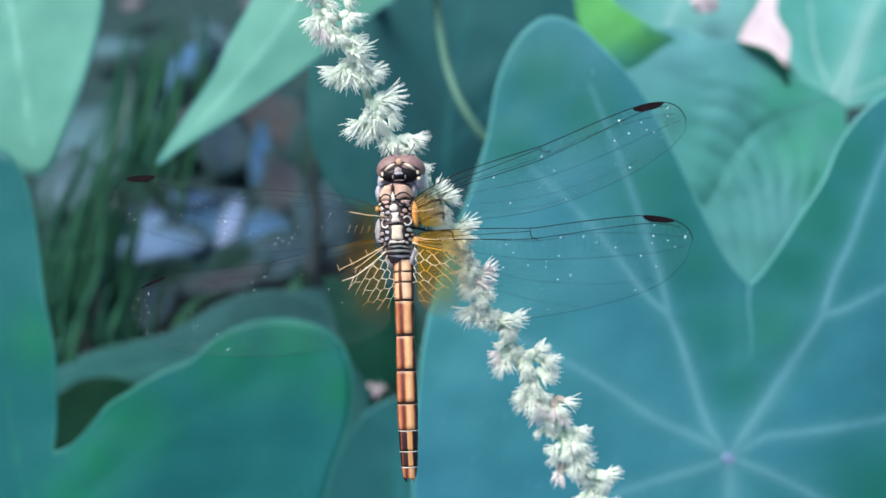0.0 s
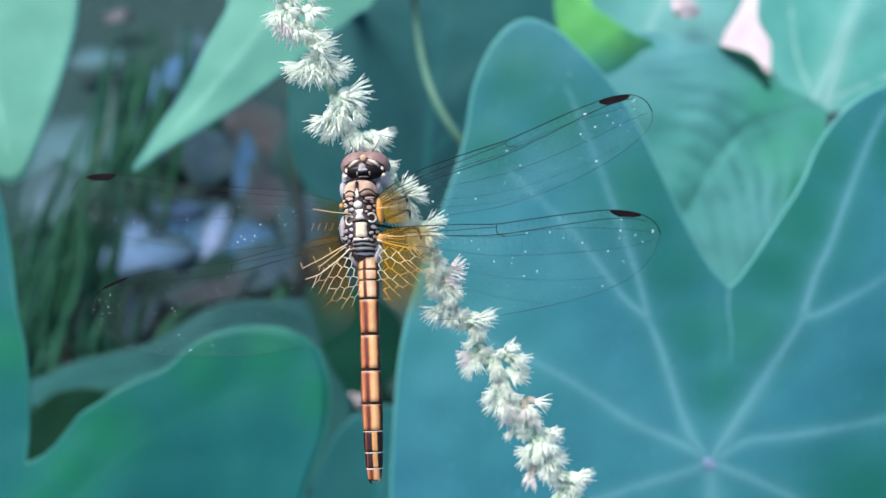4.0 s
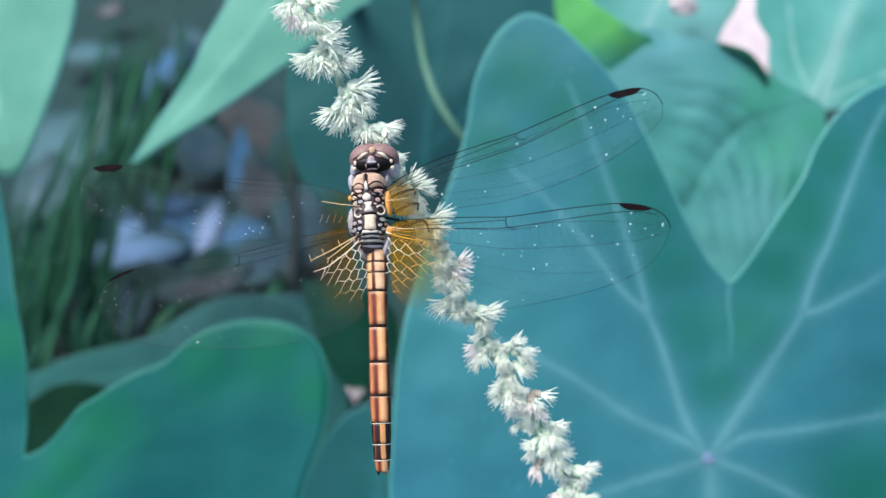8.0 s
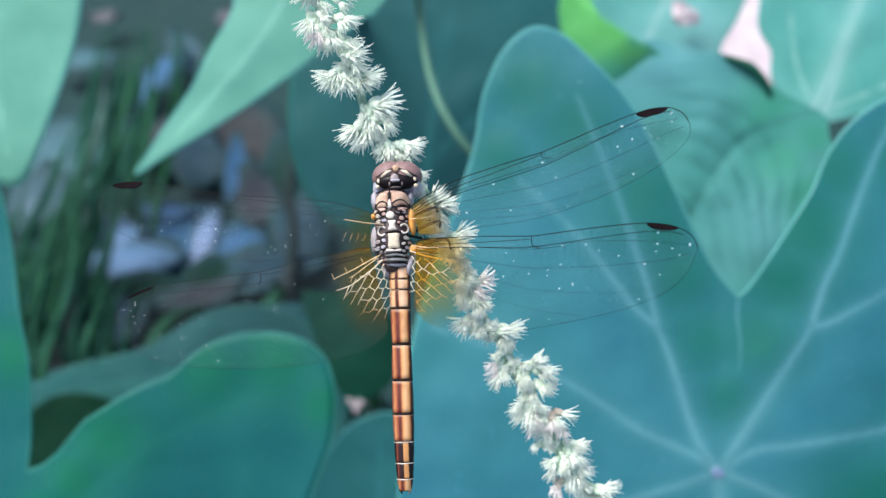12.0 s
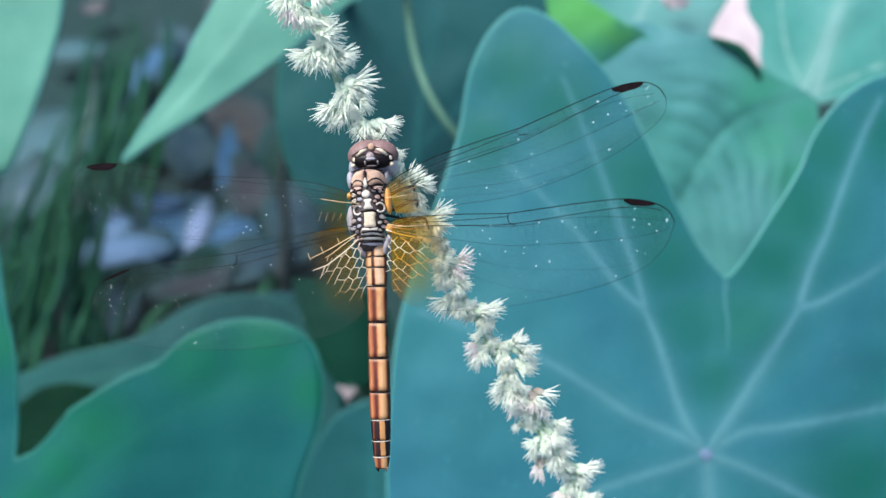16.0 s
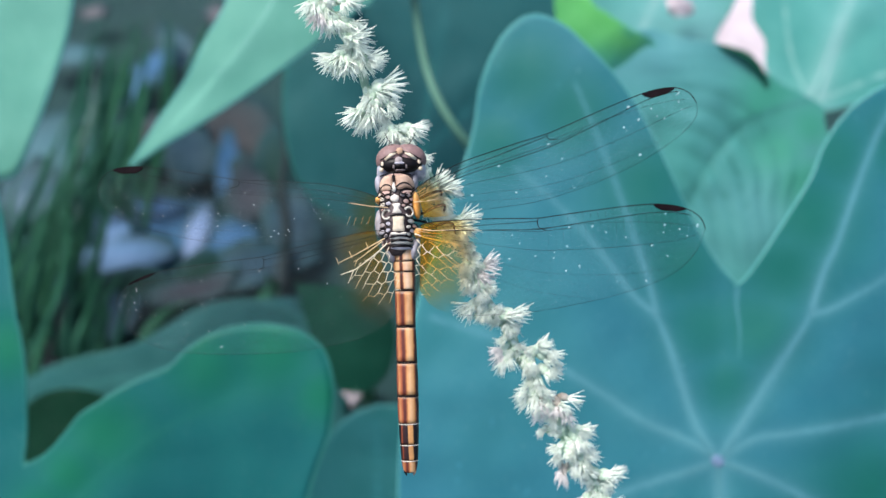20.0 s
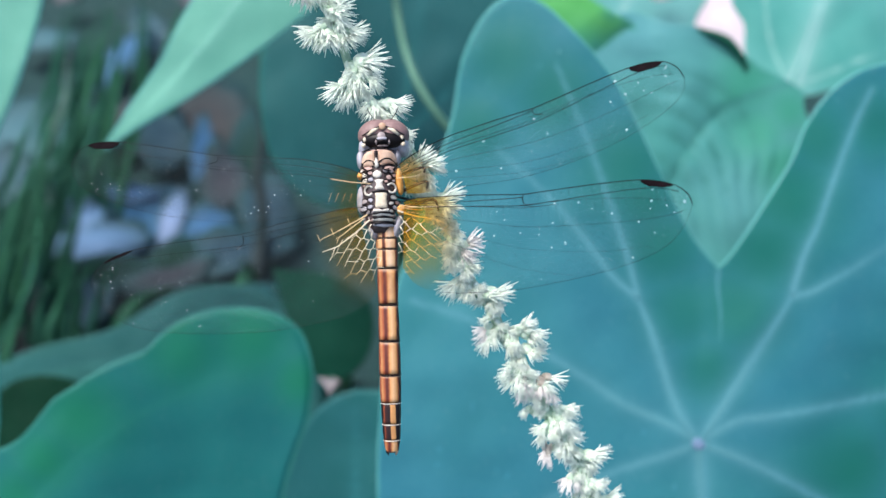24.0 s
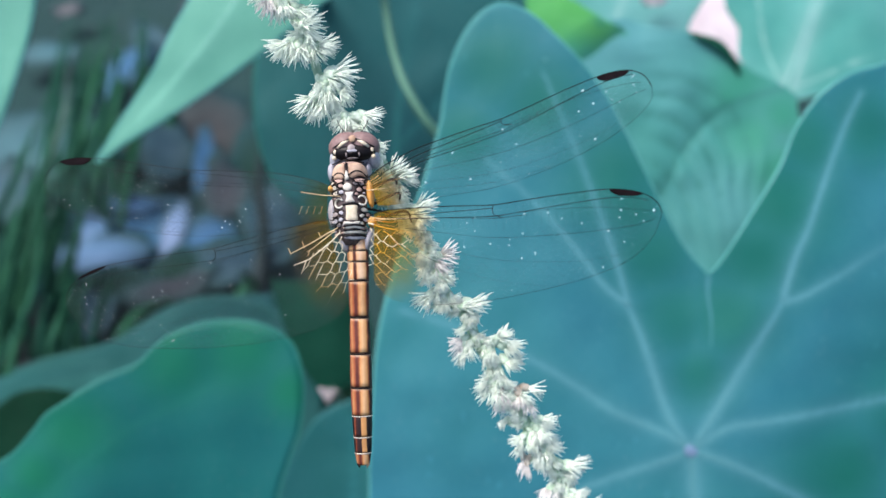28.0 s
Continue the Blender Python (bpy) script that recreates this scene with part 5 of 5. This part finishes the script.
    # dark cell near the tip
    s0, s1 = kind["spot"]
    bm = bmesh.new()
    n = 16
    rows = [[at(s0 + (s1 - s0) * i / n, f * (0.125 if kind is FORE else 0.085 if side > 0 else 0.032) * min(1.0, 0.12 + 3.2 * min(i / n, 1 - i / n)) ** 0.6) for f in (-0.05, 0.5, 1.0)] for i in range(n + 1)]
    for dz in (0.00013, -0.00013):
        vs = [[bm.verts.new(p + Vector((0, 0, dz))) for p in r] for r in rows]
        for a, b in zip(vs, vs[1:]):
            for j in range(2):
                bm.faces.new((a[j], b[j], b[j + 1], a[j + 1]))
    part("wing_spot", bm, STIGMA, w, "dark brown cell near the wing tip")
    # fine cross veins and cells
    r = random.Random(1 + (3 if hind else 0) + (5 if side > 0 else 0))
    bm = bmesh.new()
    for s in spread(0.10, 0.95, 34):
        tube(bm, [at(s, 0.0), at(s + 0.002, 0.085)], 0.000011, 3)
        tube(bm, [at(s + 0.008, 0.11), at(s + 0.014, 0.30 if s > nd else 0.24)], 0.000009, 3)
    steps, fine_r = 46, 0.000006 if side > 0 else 0.000008
    for f in spread(0.36, 0.97, 8):
        last = None
        for i in range(steps):
            s = 0.24 + 0.74 * i / steps
            p = at(s, f + (0.030 if i % 2 else -0.030))
            if last is not None:
                tube(bm, [last, p], fine_r, 3)
            if i % 2:
                tube(bm, [p, at(s, min(f + 0.058, 1))], fine_r, 3)
            last = p
    part("vein_net", bm, vein, w, "net of hair-thin cross veins")["kind"] = "stuff"
    # pale net of cells at the hind wing root: columns that fan out from a strong cream vein
    if hind:
        pale, warm, amber = bmesh.new(), bmesh.new(), bmesh.new()
        px = 0.125 / F
        inner, jitter = (9.0 if side < 0 else 7.0), 4 if side < 0 else 9

        def ceiling_at(cx):
            """How far down the cream vein lies, cx units out from the joint."""
            return 19 + 0.05 * cx + 0.0048 * cx * cx if side < 0 else 16 + 0.10 * cx + 0.0012 * cx * cx

        def knot(col, row):
            """A joint of the net: col columns out, row half cells down, leaning outwards as it goes down."""
            out = inner + 9.2 * col + 1.05 * col * col
            down = ceiling_at(out) + (4 if col < 2 else 0) + row * (8.0 + 0.75 * col)
            lean = (down - 20) * 0.055 * (col - 0.6)
            q = Vector((out * 0.09, down * 0.09, jitter))
            return Vector(((out + lean + 3.4 * noise.noise(q)) * px, (down + 3.4 * noise.noise(q + Vector((31, 7, 0)))) * px, 0.00004))

        cols = 7 if side < 0 else 6
        for col in range(cols):
            for row in range(14):
                here, below = knot(col, row), knot(col, row + 1)
                reach = math.hypot(here.x, here.y * 0.80) / px
                if reach > 92 or here.y > along(fine_b, min(here.x / L, 1)) * L - 0.0006:
                    continue
                net = pale if reach < 80 else warm if reach < 90 else amber
                rad = 0.000062 - 0.00000042 * reach
                # zig-zag walls down each column, bars across in turn
                swing = 0.36 * (1 if (row + col) % 2 else -1)
                out_a, out_b = knot(col + swing * 0.9, row), knot(col - swing * 0.9, row + 1)
                tube(net, [out_a, out_b], rad, 5)
                if (row + col) % 2 and col < cols - 1 and row > 0:
                    tube(net, [out_a, knot(col + 1 - 0.27, row)], rad * 0.9, 5)
        part("root_net", pale, CREAM_VEIN, w, "cream net of wide vein cells")
        part("outer_net", warm, AMBER_CREAM, w, "pale amber net of vein cells")
        part("edge_net", amber, AMBER_DIM, w, "faint amber net of vein cells")
        # strong veins of the fan: (out, down) pairs, radius
        if side < 0:
            strands = (([(6, 17), (26, 28), (50, 38), (68, 45), (76, 47), (100, 49)], 0.000085, CREAM_VEIN, ()), ([(76, 47), (84, 58), (91, 67)], 0.00005, CREAM_VEIN, ()),
                       ([(8, 8), (34, 14), (62, 21), (84, 25), (100, 28)], 0.000070, AMBER_CREAM, (2, 4, 6)), ([(14, 12), (40, 22), (60, 30), (72, 33)], 0.000060, AMBER_CREAM, ()), ([(66, 32), (72, 41)], 0.00004, AMBER_CREAM, ()))
        else:
            strands = (([(0, 10), (22, 17), (46, 22), (66, 25), (82, 32)], 0.000075, CREAM_VEIN, ()), ([(66, 25), (76, 38)], 0.00005, CREAM_VEIN, ()), ([(36, 30), (48, 44), (62, 56), (78, 68)], 0.00004, AMBER_CREAM, ()),
                       ([(2, 0), (30, 4), (60, 3), (86, 2)], 0.000050, AMBER_CREAM, ()), ([(0, 4), (36, 9), (62, 8)], 0.000045, AMBER_VEIN, ()))
        for pts, rad, mt, ticks in strands:
            bm = bmesh.new()
            line = smooth_line([Vector((p * px, q * px, 0.00007)) for p, q in pts], 4)
            n = len(line) - 1
            tube(bm, line, [rad * (1.1 - 0.55 * k / n) for k in range(n + 1)], 6)
            for k in ticks:
                k = min(n, k * n // 6)
                tube(bm, [line[k] + Vector((0, 3 * px, 0)), line[k] + Vector((2 * px, -10 * px, 0))], rad * 0.5, 4)
            part("fan_vein", bm, mt, w)
    else:
        bm = bmesh.new()
        if side < 0:
            for k in range(5):
                tube(bm, [at(0.035 + 0.022 * k, 0.58), at(0.04 + 0.023 * k, 0.76)], 0.000018, 4)
            tube(bm, [at(0.0, 0.22), at(0.06, 0.30), at(0.13, 0.30)], [0.00007, 0.00005, 0.00003], 5)
        else:
            tube(bm, [at(0.0, 0.40), at(0.05, 0.52), at(0.10, 0.56)], [0.00006, 0.00004, 0.00002], 5)
        part("root_net", bm, AMBER_CREAM, w, "pale amber veins at the wing root")
    bm = bmesh.new()
    for _ in range((75 if hind else 60) if side > 0 else (230 if hind else 170)):
        q = at(min(r.betavariate(2.2, 1.3), 0.985), r.uniform(0.12, 0.97))
        d = r.choice((0.00002, 0.00002, 0.00003, 0.00003, 0.00004, 0.00005, 0.00007, 0.00010, 0.00013, 0.00016) if side > 0 else (0.000014, 0.000016, 0.000016, 0.00002, 0.00002, 0.000026, 0.00003, 0.00004, 0.00005, 0.00007))
        bmesh.ops.create_icosphere(bm, subdivisions=1, radius=d, matrix=Matrix.Translation(q + Vector((0, 0, 0.00003))) @ pose(0, 0, 0, 0, 0, r.uniform(0, 180)) @ Matrix.Diagonal((1.0, r.uniform(0.6, 1.4), 0.4, 1)))
    # Three pale specks paint the glint at the end of the dark cell.
    if side > 0 and not hind:
        for s, f, d in ((0.952, 0.15, 0.00012), (0.946, 0.18, 0.00009), (0.957, 0.11, 0.00008)):
            bmesh.ops.create_icosphere(bm, subdivisions=1, radius=d, matrix=Matrix.Translation(at(s, f) + Vector((0, 0, 0.00006))))
    part("dust_and_glint_specks", bm, SPECK_SOFT if side > 0 else SPECK, w, "white specks of dust and painted glint")["kind"] = "stuff"
    return w


inv = fly_at.inverted() @ SLOPE
wing("forewing", "clear forewing with a dark tip cell", FORE, inv @ spot(666, 330, 0.1234), inv @ spot(1163, 176, 0.1172), 4, 1)
wing("hindwing", "clear hindwing with an amber root", HIND, inv @ spot(672, 392, 0.1230), inv @ spot(1177, 393, 0.1172), 4, 1)
wing("forewing", "clear forewing with a dark tip cell", FORE, inv @ spot(626, 346, 0.1234), inv @ spot(116, 326, 0.1285), -4, -1)
wing("hindwing", "clear hindwing with an amber root", HIND, inv @ spot(626, 400, 0.1230), inv @ spot(150, 532, 0.1310), -4, -1)

# legs clasping the spike
for s, y0, x1, y1 in ((1, 60, 62, 60), (1, 30, 70, 40), (1, 0, 92, 4), (-1, 60, 20, 84), (-1, 30, 50, 50), (-1, 0, 72, 20)):
    bm = bmesh.new()
    a, b = v(s * 22, y0, -2.2), v(x1, y1, -6.6)
    tube(bm, smooth_line([a, a.lerp(b, 0.5) + Vector((s * 0.0016, 0.0012, 0.0008)), b], 5), [0.00022 - 0.00001 * i for i in range(11)], 6)
    part("leg", bm, CHITIN, fly, "thin black leg gripping the spike")


def motions():
    # the abdomen slowly draws in, swings a little and sinks away while the insect rests: (seconds, stretch in drawing units, sink, swing)
    rows = ((0, 7, 0.0, 1.0), (4, 6.5, 0.3, 0.9), (8, 5.5, 1.0, 0.8), (11, 4, 1.8, 0.6), (14, 2, 3.0, 0.4), (17, 0, 3.6, 0.0), (20, 0, 4.5, 0.1), (23, 0, 5.4, 0.0), (26, 0, 5.9, -0.4), (28, 0, 6.1, -0.8))
    walk(abdomen, [(t, pose(0, -far * U, 0, a, 0, b)) for t, far, a, b in rows])


motions()
